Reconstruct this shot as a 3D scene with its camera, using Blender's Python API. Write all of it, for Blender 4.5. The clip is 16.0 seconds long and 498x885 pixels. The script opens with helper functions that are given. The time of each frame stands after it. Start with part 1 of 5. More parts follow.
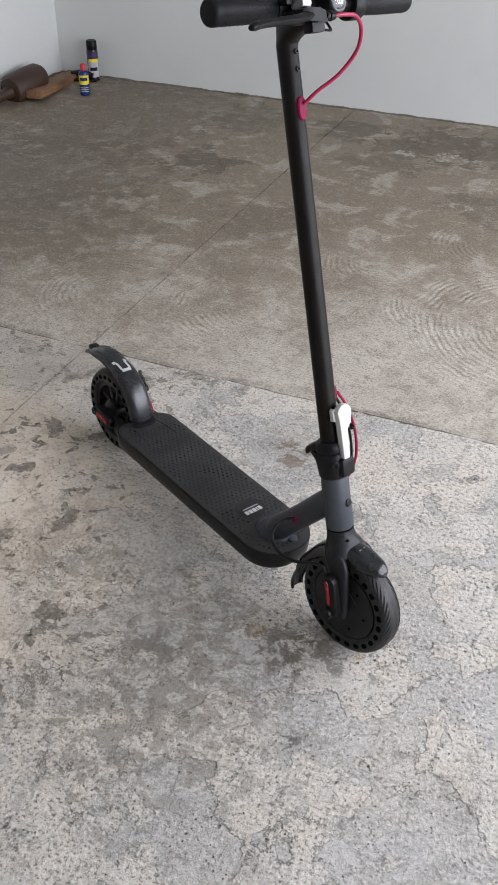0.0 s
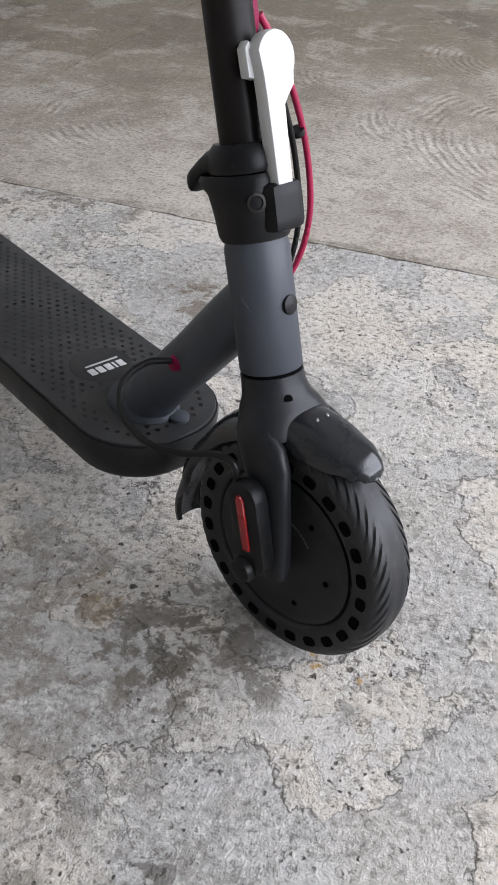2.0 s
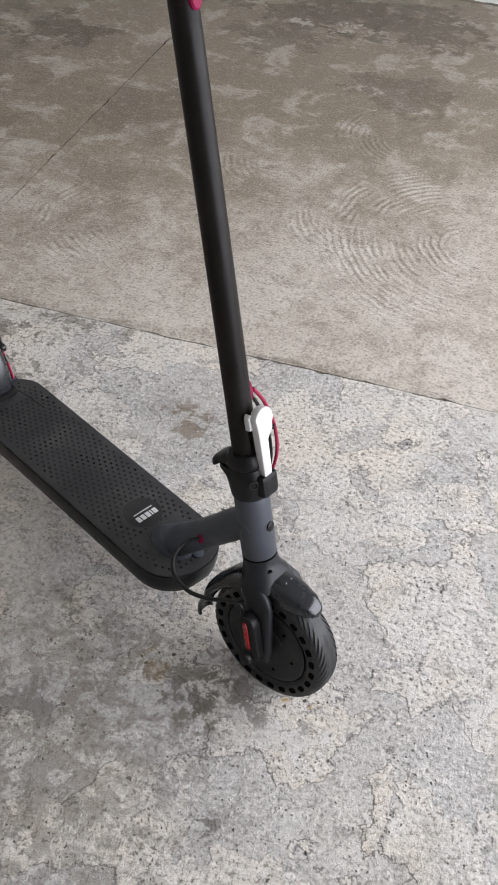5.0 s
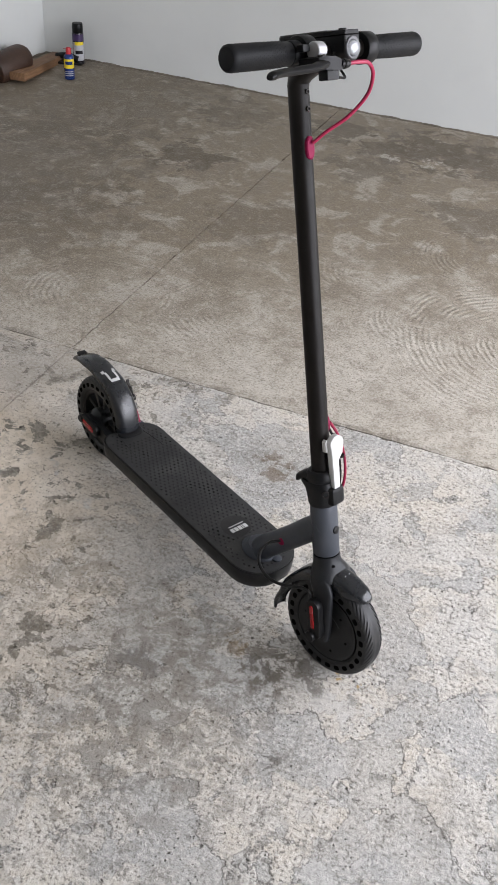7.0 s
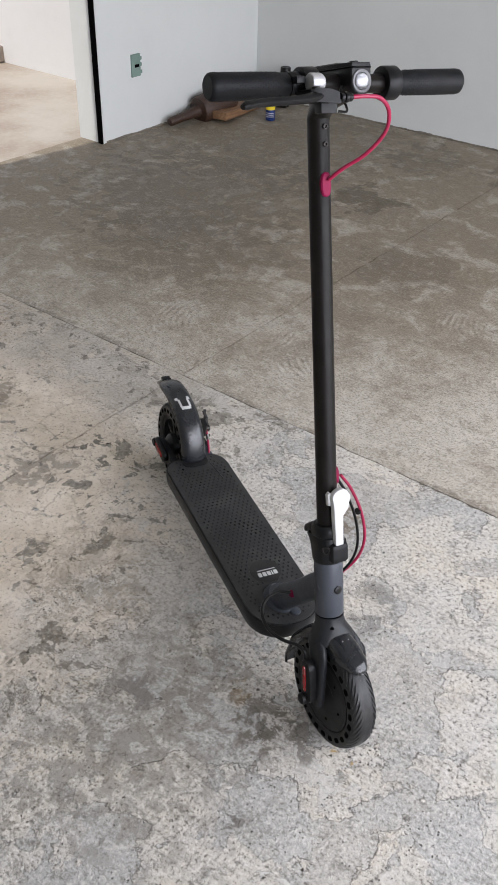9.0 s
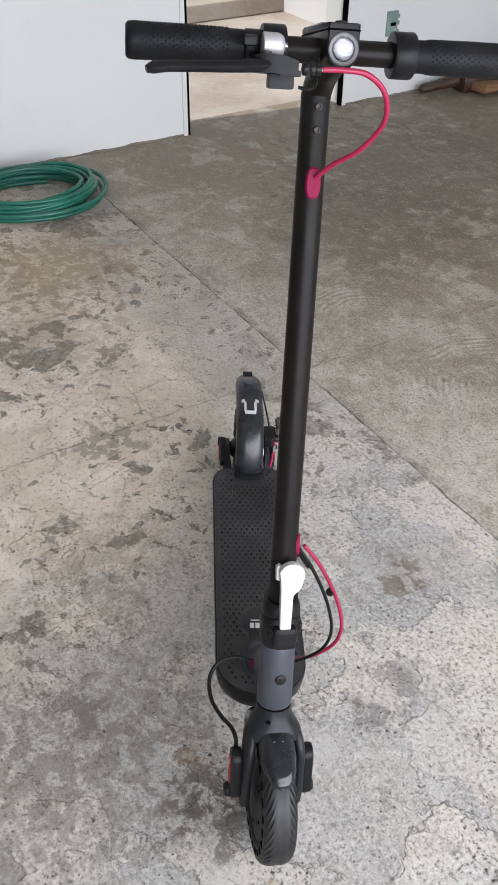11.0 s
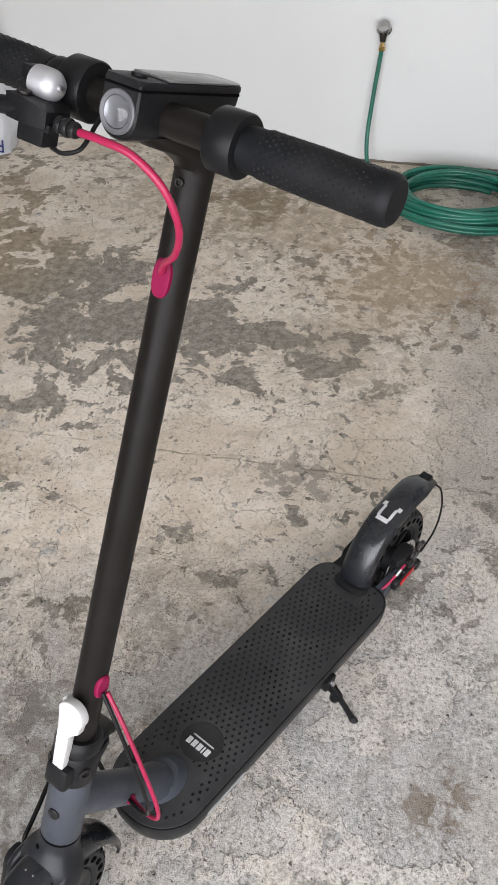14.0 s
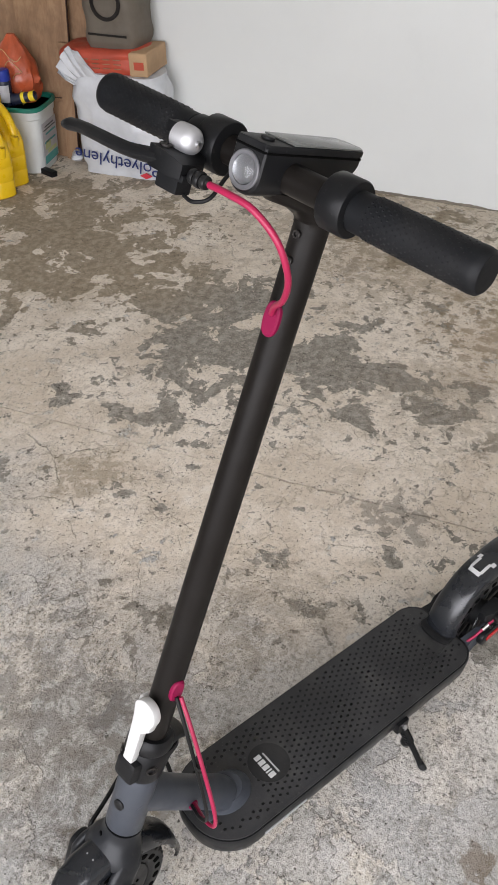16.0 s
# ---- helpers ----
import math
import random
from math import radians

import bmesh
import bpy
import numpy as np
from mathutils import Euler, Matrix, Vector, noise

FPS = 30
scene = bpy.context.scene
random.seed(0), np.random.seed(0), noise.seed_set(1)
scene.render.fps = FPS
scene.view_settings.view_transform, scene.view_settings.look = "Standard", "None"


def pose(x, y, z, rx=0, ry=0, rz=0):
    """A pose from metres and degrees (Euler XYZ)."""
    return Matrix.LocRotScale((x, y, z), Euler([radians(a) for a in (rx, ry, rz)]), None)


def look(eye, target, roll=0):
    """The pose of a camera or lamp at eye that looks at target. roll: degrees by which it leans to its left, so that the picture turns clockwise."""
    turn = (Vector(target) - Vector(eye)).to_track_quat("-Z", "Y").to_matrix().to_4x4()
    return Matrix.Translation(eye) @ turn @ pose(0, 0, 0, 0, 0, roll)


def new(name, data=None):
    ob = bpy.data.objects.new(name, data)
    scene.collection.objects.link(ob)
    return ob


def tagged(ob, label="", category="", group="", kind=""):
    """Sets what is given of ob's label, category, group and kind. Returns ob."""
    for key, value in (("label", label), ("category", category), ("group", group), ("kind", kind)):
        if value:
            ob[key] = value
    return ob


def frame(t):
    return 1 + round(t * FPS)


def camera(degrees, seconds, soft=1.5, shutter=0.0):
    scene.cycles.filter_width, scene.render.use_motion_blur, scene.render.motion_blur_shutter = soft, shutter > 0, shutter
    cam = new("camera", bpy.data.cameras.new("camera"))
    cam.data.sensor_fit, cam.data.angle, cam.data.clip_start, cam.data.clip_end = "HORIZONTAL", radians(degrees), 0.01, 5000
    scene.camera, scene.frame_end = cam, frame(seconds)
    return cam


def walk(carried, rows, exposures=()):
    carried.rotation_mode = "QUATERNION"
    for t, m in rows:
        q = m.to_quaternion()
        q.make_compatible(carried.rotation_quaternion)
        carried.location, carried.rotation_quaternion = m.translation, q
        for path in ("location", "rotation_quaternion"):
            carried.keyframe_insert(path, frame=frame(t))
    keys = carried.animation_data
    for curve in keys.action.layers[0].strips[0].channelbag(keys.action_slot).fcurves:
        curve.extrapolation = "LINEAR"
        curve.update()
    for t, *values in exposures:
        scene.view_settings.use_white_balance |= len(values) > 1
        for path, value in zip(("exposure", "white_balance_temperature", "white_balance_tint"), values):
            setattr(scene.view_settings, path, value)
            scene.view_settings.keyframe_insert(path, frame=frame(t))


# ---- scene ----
cam = camera(31.3, 16.0, soft=1.1)
PATH = [
    (0, (0.234, 0.214, 1.377), (-0.381, 1.698, 0.186), 0.7),
    (0.5, (0.294, 0.328, 1.341), (-0.399, 1.746, 0.113), 1.2),
    (1, (0.188, 0.537, 1.229), (-0.39, 1.88, -0.137), 1.3),
    (1.5, (0.109, 0.773, 0.959), (-0.374, 2.193, -0.364), 2.1),
    (2, (0.103, 0.862, 0.661), (-0.423, 2.333, -0.588), 2.2),
    (2.5, (0.097, 0.865, 0.604), (-0.379, 2.328, -0.673), 1.4),
    (3, (0.099, 0.855, 0.612), (-0.372, 2.313, -0.673), 1.7),
    (3.2, (0.098, 0.851, 0.617), (-0.366, 2.306, -0.675), 1.9),
    (5.3, (0.067, 0.551, 1.363), (-0.241, 1.942, -0.04), 5.0),
    (5.5, (0.093, 0.496, 1.389), (-0.278, 1.942, 0.058), 4.8),
    (6, (0.187, 0.37, 1.421), (-0.355, 1.806, 0.139), 4.6),
    (6.5, (0.196, 0.301, 1.448), (-0.344, 1.75, 0.18), 4.8),
    (7, (0.17, 0.224, 1.458), (-0.358, 1.713, 0.232), 4.6),
    (7.5, (0.197, 0.207, 1.455), (-0.367, 1.715, 0.269), 2.9),
    (8, (0.311, 0.281, 1.446), (-0.394, 1.749, 0.285), 0.8),
    (8.5, (0.423, 0.361, 1.445), (-0.449, 1.737, 0.284), 1.3),
    (8.7, (0.445, 0.393, 1.442), (-0.474, 1.734, 0.277), 1.5),
    (10.8, (0.592, 0.935, 1.385), (-0.726, 1.805, 0.157), 0.5),
    (11, (0.572, 0.986, 1.373), (-0.768, 1.8, 0.131), 0.7),
    (11.5, (0.529, 1.126, 1.367), (-0.85, 1.811, 0.091), -0.5),
    (12, (0.562, 1.309, 1.366), (-0.912, 1.696, 0.07), -1.0),
    (12.5, (0.606, 1.467, 1.381), (-0.911, 1.65, 0.091), -1.0),
    (13, (0.517, 1.56, 1.357), (-0.998, 1.609, 0.053), -1.0),
    (13.5, (0.427, 1.633, 1.352), (-1.079, 1.59, 0.038), -0.4),
    (14, (0.408, 1.767, 1.351), (-1.1, 1.475, 0.069), 0.3),
    (14.5, (0.426, 1.877, 1.364), (-1.021, 1.373, 0.079), 2.2),
    (15, (0.447, 1.878, 1.374), (-0.983, 1.302, 0.101), 3.2),
    (15.5, (0.462, 1.846, 1.376), (-0.974, 1.27, 0.109), 3.8),
    (16, (0.44, 1.804, 1.388), (-1.032, 1.241, 0.157), 0.8),
]
LIGHT = [(0.0, -0.18, 6400, 10), (0.5, -0.22, 6400, 10), (1.0, -0.32, 6350, 10), (1.5, -0.3, 6300, 10), (2.0, -0.15, 6300, 10), (2.5, -0.13, 6320, 10), (3.2, -0.16, 6320, 10), (5.4, -0.12, 6500, 10), (7.0, -0.08, 6500, 10),
         (8.6, -0.13, 6450, 10), (11.0, -0.07, 6380, 10), (12.2, -0.05, 6380, 10), (13.0, -0.06, 6450, 10), (14.0, -0.01, 6600, 10), (15.0, -0.01, 6650, 10), (16.0, -0.05, 6700, 10)]
walk(cam, [(t, look(eye, target, roll)) for t, eye, target, roll in PATH], LIGHT)

# ---- world, sun, large lights ----
world = bpy.data.worlds.new("sky")
scene.world = world
world.use_nodes = True
wn = world.node_tree
sky = wn.nodes.new("ShaderNodeTexSky")
sky.sky_type, sky.sun_disc = "NISHITA", False
SUN_UP, SUN_AZ = 62.0, 172.0
sky.sun_elevation, sky.sun_rotation = radians(SUN_UP), radians(-SUN_AZ)
sky.air_density, sky.dust_density, sky.ozone_density = 1.0, 2.5, 1.0
wn.links.new(sky.outputs[0], wn.nodes["Background"].inputs[0])
wn.nodes["Background"].inputs[1].default_value = 0.12

sun = new("sun", bpy.data.lights.new("sun", "SUN"))
sun.data.energy, sun.data.angle, sun.data.color = 3.0, radians(0.6), (1.0, 0.96, 0.9)
sx, sy = -math.sin(radians(SUN_AZ)) * math.cos(radians(SUN_UP)), math.cos(radians(SUN_AZ)) * math.cos(radians(SUN_UP))
sun.matrix_world = look((sx * 10, sy * 10, math.sin(radians(SUN_UP)) * 10), (0, 0, 0))

# daylight of the wide garage gate
gate = new("gate_daylight", bpy.data.lights.new("gate_daylight", "AREA"))
gate.data.shape, gate.data.size, gate.data.size_y = "RECTANGLE", 4.5, 2.0
gate.data.spread = radians(142)
gate.data.energy, gate.data.color = 143.0, (0.968, 0.97, 1.045)
gate.matrix_world = look((2.08, 2.05, 1.2), (0.0, 2.15, 0.25))


# ---- materials ----
class Nodes:
    """A material's nodes, with short calls."""

    def __init__(self, name):
        self.m = bpy.data.materials.new(name)
        self.m.use_nodes = True
        self.t = self.m.node_tree
        self.b = self.t.nodes["Principled BSDF"]
        self.pos = None

    def node(self, kind, **inputs):
        n = self.t.nodes.new("ShaderNode" + kind)
        for k, v in inputs.items():
            self.put(n.inputs[k.replace("_", " ")], v)
        return n

    def put(self, socket, v):
        if isinstance(v, bpy.types.NodeSocket):
            self.t.links.new(v, socket)
        elif isinstance(v, (tuple, list)) and len(v) == 3 and socket.type == "RGBA":
            socket.default_value = (*v, 1.0)
        else:
            socket.default_value = v

    def where(self, world=False):
        """Place on the thing itself, in metres."""
        if self.pos is None:
            self.pos = self.node("NewGeometry").outputs["Position"] if world else self.node("TexCoord").outputs["Object"]
        return self.pos

    def noise(self, scale, detail=4.0, rough=0.55, warp=0.0, vector=None):
        n = self.node("TexNoise", Scale=scale, Detail=detail, Roughness=rough, Distortion=warp)
        self.put(n.inputs["Vector"], vector or self.where())
        return n.outputs["Fac"]

    def voronoi(self, scale, feature="F1", rnd=1.0, vector=None, out="Distance"):
        n = self.node("TexVoronoi")
        n.feature = feature
        n.inputs["Scale"].default_value, n.inputs["Randomness"].default_value = scale, rnd
        self.put(n.inputs["Vector"], vector or self.where())
        return n.outputs[out]

    def math(self, op, a, b=0.0, c=0.0, clamp=False):
        n = self.t.nodes.new("ShaderNodeMath")
        n.operation, n.use_clamp = op, clamp
        for s, v in zip(n.inputs, (a, b, c)):
            self.put(s, v)
        return n.outputs[0]

    def span(self, v, lo, hi, a=0.0, b=1.0, smooth=True):
        n = self.t.nodes.new("ShaderNodeMapRange")
        n.interpolation_type = "SMOOTHSTEP" if smooth else "LINEAR"
        for s, x in zip(n.inputs[:5], (v, lo, hi, a, b)):
            self.put(s, x)
        return n.outputs[0]

    def mix(self, f, a, b, kind="MIX"):
        n = self.t.nodes.new("ShaderNodeMix")
        n.data_type, n.blend_type = "RGBA", kind
        for s, x in ((n.inputs["Factor"], f), (n.inputs["A"], None), (n.inputs["B"], None)):
            if x is not None:
                self.put(s, x)
        self.put(n.inputs[6], a)
        self.put(n.inputs[7], b)
        return n.outputs[2]

    def bump(self, h, strength, distance=0.002, after=None):
        n = self.node("Bump", Height=h, Strength=strength, Distance=distance)
        if after is not None:
            self.put(n.inputs["Normal"], after)
        return n.outputs[0]

    def done(self, colour, rough=0.5, metal=0.0, normal=None, **more):
        self.put(self.b.inputs["Base Color"], colour)
        self.put(self.b.inputs["Roughness"], rough)
        self.put(self.b.inputs["Metallic"], metal)
        if normal is not None:
            self.put(self.b.inputs["Normal"], normal)
        for k, v in more.items():
            self.put(self.b.inputs[k.replace("_", " ")], v)
        return self.m


def plain(name, colour, rough=0.5, metal=0.0, grain=120.0, vary=0.18, relief=0.15, dust=0.0, **more):
    """Painted, moulded or metal surface with fine grain, uneven gloss and a little dust."""
    n = Nodes(name)
    g, big = n.noise(grain, 3.0), n.noise(9.0, 4.0, 0.6)
    dark, light = tuple(c * (1 - vary) for c in colour), tuple(min(1.0, c * (1 + vary)) for c in colour)
    col = n.mix(n.span(big, 0.3, 0.7), dark, light)
    col = n.mix(n.math("MULTIPLY", g, 0.25), col, light)
    if dust:
        spots = n.span(n.noise(260.0, 2.0), 0.66, 0.74, 0.0, dust)
        haze = n.span(n.noise(14.0, 5.0, 0.65), 0.45, 0.75, 0.0, dust * 0.6)
        col = n.mix(n.math("MAXIMUM", spots, haze), col, (0.32, 0.30, 0.27))
    r = n.span(n.noise(22.0, 4.0), 0.25, 0.75, max(0.02, rough - 0.1), min(1.0, rough + 0.1))
    return n.done(col, r, metal, n.bump(g, relief, 0.0006), **more)


M = {}
M["stem_black"] = plain("stem_black", (0.0078, 0.0066, 0.0058), 0.40, 0.0, 500.0, 0.12, 0.06, 0.02, Specular_IOR_Level=0.13)
M["plastic_black"] = plain("plastic_black", (0.0062, 0.0064, 0.0070), 0.40, 0.0, 300.0, 0.2, 0.12, 0.04, Specular_IOR_Level=0.19)
M["fender_black"] = plain("fender_black", (0.0085, 0.0098, 0.0122), 0.25, 0.0, 260.0, 0.2, 0.05, 0.05, Specular_IOR_Level=0.55)
M["fork_black"] = plain("fork_black", (0.0118, 0.0128, 0.0148), 0.40, 0.0, 300.0, 0.15, 0.06, 0.03, Specular_IOR_Level=0.22)
M["frame_grey"] = plain("frame_grey", (0.043, 0.048, 0.058), 0.46, 0.0, 400.0, 0.08, 0.04, 0.02, Specular_IOR_Level=0.32)
M["rubber"] = plain("rubber", (0.0105, 0.0107, 0.0112), 0.52, 0.0, 200.0, 0.25, 0.25, 0.10, Specular_IOR_Level=0.40)
# near-black painted for shade inside holes and gaps; also dark strips and bolts
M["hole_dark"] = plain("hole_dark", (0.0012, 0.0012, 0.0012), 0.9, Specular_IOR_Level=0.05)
M["mat_rubber"] = plain("mat_rubber", (0.0185, 0.0185, 0.0192), 0.52, 0.0, 240.0, 0.25, 0.3, 0.09, Specular_IOR_Level=0.42)
M["mat_hole_dark"] = plain("mat_hole_dark", (0.0050, 0.0050, 0.0052), 0.32, 0.0, 300.0, 0.2, 0.1, Specular_IOR_Level=0.26)
M["badge"] = plain("badge", (0.0135, 0.0135, 0.0140), 0.42, 0.0, 240.0, 0.15, 0.05, 0.05, Specular_IOR_Level=0.3)
M["deck_side"] = plain("deck_side", (0.0110, 0.0112, 0.0118), 0.42, 0.0, 300.0, 0.2, 0.1, 0.05, Specular_IOR_Level=0.25)
M["hub_black"] = plain("hub_black", (0.0102, 0.0106, 0.0114), 0.45, 0.0, 300.0, 0.15, 0.05, 0.06, Specular_IOR_Level=0.3)
M["grip"] = plain("grip", (0.0055, 0.006, 0.007), 0.52, 0.0, 200.0, 0.2, 0.12, 0.03, Specular_IOR_Level=0.17)
M["white_paint"] = plain("white_paint", (0.46, 0.46, 0.45), 0.42, 0.0, 300.0, 0.03, 0.04)
M["red_cable"] = plain("red_cable", (0.27, 0.006, 0.044), 0.42, 0.0, 200.0, 0.1, 0.05)
M["red_rubber"] = plain("red_rubber", (0.17, 0.003, 0.036), 0.6, 0.0, 200.0, 0.1, 0.05, 0.0, Specular_IOR_Level=0.2)
M["red_reflector"] = plain("red_reflector", (0.30, 0.010, 0.012), 0.22, 0.0, 900.0, 0.2, 0.3)
M["black_cable"] = plain("black_cable", (0.006, 0.006, 0.006), 0.4, Specular_IOR_Level=0.25)
M["steel"] = plain("steel", (0.55, 0.55, 0.56), 0.25, 1.0, 300.0, 0.1, 0.05)
M["bolt_dark"] = plain("bolt_dark", (0.035, 0.032, 0.03), 0.4, 0.8, 300.0, 0.2, 0.1)
M["bell_silver"] = plain("bell_silver", (0.50, 0.50, 0.51), 0.48, 0.75, 300.0, 0.05, 0.03)
M["brass"] = plain("brass", (0.50, 0.36, 0.14), 0.35, 1.0, 300.0, 0.2, 0.1)
M["mark_worn"] = plain("mark_worn", (0.50, 0.50, 0.50), 0.45, 0.0, 300.0, 0.25, 0.1)
M["stamp_dim"] = plain("stamp_dim", (0.09, 0.09, 0.09), 0.5)
M["logo_grey"] = plain("logo_grey", (0.35, 0.35, 0.35), 0.5)
M["hose_green"] = plain("hose_green", (0.010, 0.115, 0.075), 0.36, 0.0, 150.0, 0.25, 0.08, 0.05)
M["lens"] = Nodes("lens").done((0.95, 0.97, 0.98), 0.03, 0.0, None, Transmission_Weight=1.0, IOR=1.45)
M["reflector_cup"] = plain("reflector_cup", (0.20, 0.20, 0.21), 0.34, 0.6, 420.0, 0.4, 0.3)
M["ring_grey"] = plain("ring_grey", (0.085, 0.085, 0.090), 0.40, 0.0, 300.0, 0.1, 0.05)
M["screen"] = plain("screen", (0.10, 0.105, 0.10), 0.12, 0.0, 60.0, 0.5, 0.03, 0.12)


def wood(name, a, b, rough=0.6, grain=(1.0, 14.0, 14.0)):
    n = Nodes(name)
    mp = n.node("Mapping", Vector=n.where())
    mp.inputs["Scale"].default_value = grain
    g = n.noise(9.0, 6.0, 0.6, 0.6, mp.outputs[0])
    fine = n.noise(60.0, 4.0, 0.6, 0.0, mp.outputs[0])
    wear = n.span(n.noise(7.0, 5.0, 0.6), 0.4, 0.7)
    col = n.mix(n.span(g, 0.3, 0.7), a, b)
    col = n.mix(n.math("MULTIPLY", wear, 0.5), col, tuple(c * 0.5 for c in a))
    return n.done(col, rough, 0.0, n.bump(n.math("ADD", g, fine), 0.5, 0.002))


M["wood_dark"] = wood("wood_dark", (0.024, 0.012, 0.008), (0.070, 0.033, 0.018), 0.5)
M["wood_plank"] = wood("wood_plank", (0.15, 0.075, 0.035), (0.27, 0.15, 0.075), 0.6)
M["wood_board"] = wood("wood_board", (0.20, 0.098, 0.050), (0.40, 0.225, 0.125), 0.55, (14.0, 14.0, 1.0))


def wall_paint(name, colour):
    n = Nodes(name)
    n.where(True)
    big, mid, fine = n.noise(0.9, 5.0, 0.6), n.noise(6.0, 4.0), n.noise(90.0, 3.0)
    col = n.mix(n.span(big, 0.3, 0.7), tuple(c * 0.93 for c in colour), colour)
    col = n.mix(n.math("MULTIPLY", n.span(mid, 0.55, 0.8), 0.25), col, tuple(c * 0.86 for c in colour))
    return n.done(col, n.span(mid, 0.3, 0.7, 0.45, 0.62), 0.0, n.bump(fine, 0.12, 0.001, n.bump(mid, 0.1, 0.004)))


M["wall_paint"] = wall_paint("wall_paint", (0.69, 0.705, 0.69))
M["court_paint"] = wall_paint("court_paint", (0.80, 0.80, 0.80))
M["ceiling_paint"] = wall_paint("ceiling_paint", (0.74, 0.74, 0.72))


def blob(n, x, y, r, warp, soft=0.5):
    """A stain's mask round (x, y), with an uneven edge."""
    d = n.node("VectorMath")
    d.operation = "DISTANCE"
    n.put(d.inputs[0], warp)
    d.inputs[1].default_value = (x, y, 0.0)
    return n.span(d.outputs["Value"], r * (1 + soft), r * (1 - soft))


def warped(n, scale, amount):
    """Places pushed about by noise, for uneven outlines."""
    t = n.node("TexNoise", Scale=scale, Detail=5.0, Roughness=0.65)
    n.put(t.inputs["Vector"], n.where())
    s = n.node("VectorMath")
    s.operation = "SUBTRACT"
    n.put(s.inputs[0], t.outputs["Color"])
    s.inputs[1].default_value = (0.5, 0.5, 0.5)
    k = n.node("VectorMath")
    k.operation = "SCALE"
    n.put(k.inputs[0], s.outputs[0])
    k.inputs["Scale"].default_value = amount
    a = n.node("VectorMath")
    a.operation = "ADD"
    n.put(a.inputs[0], n.where())
    n.put(a.inputs[1], k.outputs[0])
    return a.outputs[0]


def concrete_smooth():
    """Grey-brown slab, trowelled in fans, with old dampness stains and painted light falloff."""
    n = Nodes("concrete_smooth")
    n.where(True)
    w = warped(n, 7.0, 0.30)
    sep = n.node("SeparateXYZ", Vector=n.where())
    y = sep.outputs[1]
    big, mid = n.noise(1.1, 6.0, 0.62, 0.4), n.noise(5.0, 8.0, 0.66, 0.6)
    fine = n.noise(60.0, 6.0, 0.75)
    # pale by old slab; brown dampness plus painted light falloff towards the far wall
    west = n.math("MULTIPLY", sep.outputs[0], -0.45)
    damp_falloff = n.span(n.math("ADD", n.math("ADD", y, west), n.math("MULTIPLY", n.math("SUBTRACT", big, 0.5), 2.2)), 2.45, 3.75)
    col = n.mix(damp_falloff, (0.435, 0.396, 0.336), (0.212, 0.171, 0.118))
    col = n.mix(n.math("MULTIPLY", n.span(mid, 0.51, 0.59), n.span(damp_falloff, 0.0, 1.0, 0.50, 0.48)), col, (0.50, 0.465, 0.405))
    col = n.mix(n.math("MULTIPLY", n.span(mid, 0.48, 0.39), n.span(damp_falloff, 0.0, 0.8, 0.3, 0.7)), col, (0.175, 0.140, 0.100))
    streak = n.noise(9.0, 8.0, 0.72, 1.2)
    col = n.mix(n.math("MULTIPLY", n.span(streak, 0.55, 0.60), 0.35), col, (0.19, 0.155, 0.115))
    # trowel fans: arcs struck round a few centres
    near = warped(n, 3.0, 0.05)
    broken = n.math("MULTIPLY", n.span(n.noise(5.0, 2.0), 0.40, 0.56), n.span(n.noise(34.0, 4.0), 0.34, 0.56))
    lines = dips = None
    for cx, cy, r, f, turn in TROWEL_FANS:
        d = n.node("VectorMath")
        d.operation = "DISTANCE"
        n.put(d.inputs[0], near)
        d.inputs[1].default_value = (cx, cy, 0.0)
        d = d.outputs["Value"]
        side = n.math("ADD", n.math("MULTIPLY", n.math("SUBTRACT", sep.outputs[0], cx), math.cos(radians(turn))), n.math("MULTIPLY", n.math("SUBTRACT", y, cy), math.sin(radians(turn))))
        sector = n.span(n.math("DIVIDE", side, n.math("ADD", d, 0.01)), -0.05, 0.45)
        show = n.math("MULTIPLY", n.math("MULTIPLY", n.math("MULTIPLY", n.span(d, r, r * 0.7), n.span(d, 0.03, 0.14, 0.0, f)), broken), sector)
        wave = n.math("SINE", n.math("ADD", n.math("MULTIPLY", d, 300.0), n.math("MULTIPLY", n.noise(9.0, 2.0), 5.0)))
        up, down = n.math("MULTIPLY", n.span(wave, 0.0, 0.9), show), n.math("MULTIPLY", n.span(wave, 0.0, -0.9), show)
        lines = up if lines is None else n.math("MAXIMUM", lines, up)
        dips = down if dips is None else n.math("MAXIMUM", dips, down)
    col = n.mix(n.math("MULTIPLY", lines, 0.30), col, (0.66, 0.62, 0.55))
    col = n.mix(n.math("MULTIPLY", dips, 0.25), col, (0.17, 0.14, 0.10))
    # broken, dirty edge along the old slab
    lip = n.span(n.math("ADD", y, n.math("MULTIPLY", n.math("SUBTRACT", n.noise(14.0, 6.0, 0.7), 0.5), 0.07)), 2.206, 2.192)
    col = n.mix(n.math("MULTIPLY", n.math("MULTIPLY", lip, n.span(n.noise(3.0, 3.0), 0.50, 0.62)), 0.6), col, (0.13, 0.108, 0.082))
    torn = n.noise(11.0, 9.0, 0.68, 0.3)
    for sx_, sy_, r, f, c in SMOOTH_STAINS:
        d_ = blob(n, sx_, sy_, r, w, 0.7)
        m_ = n.math("MULTIPLY", n.span(n.math("ADD", torn, n.math("MULTIPLY", d_, 0.22)), 0.58, 0.63), n.span(d_, 0.0, 0.2))
        col = n.mix(n.math("MULTIPLY", m_, f), col, c)
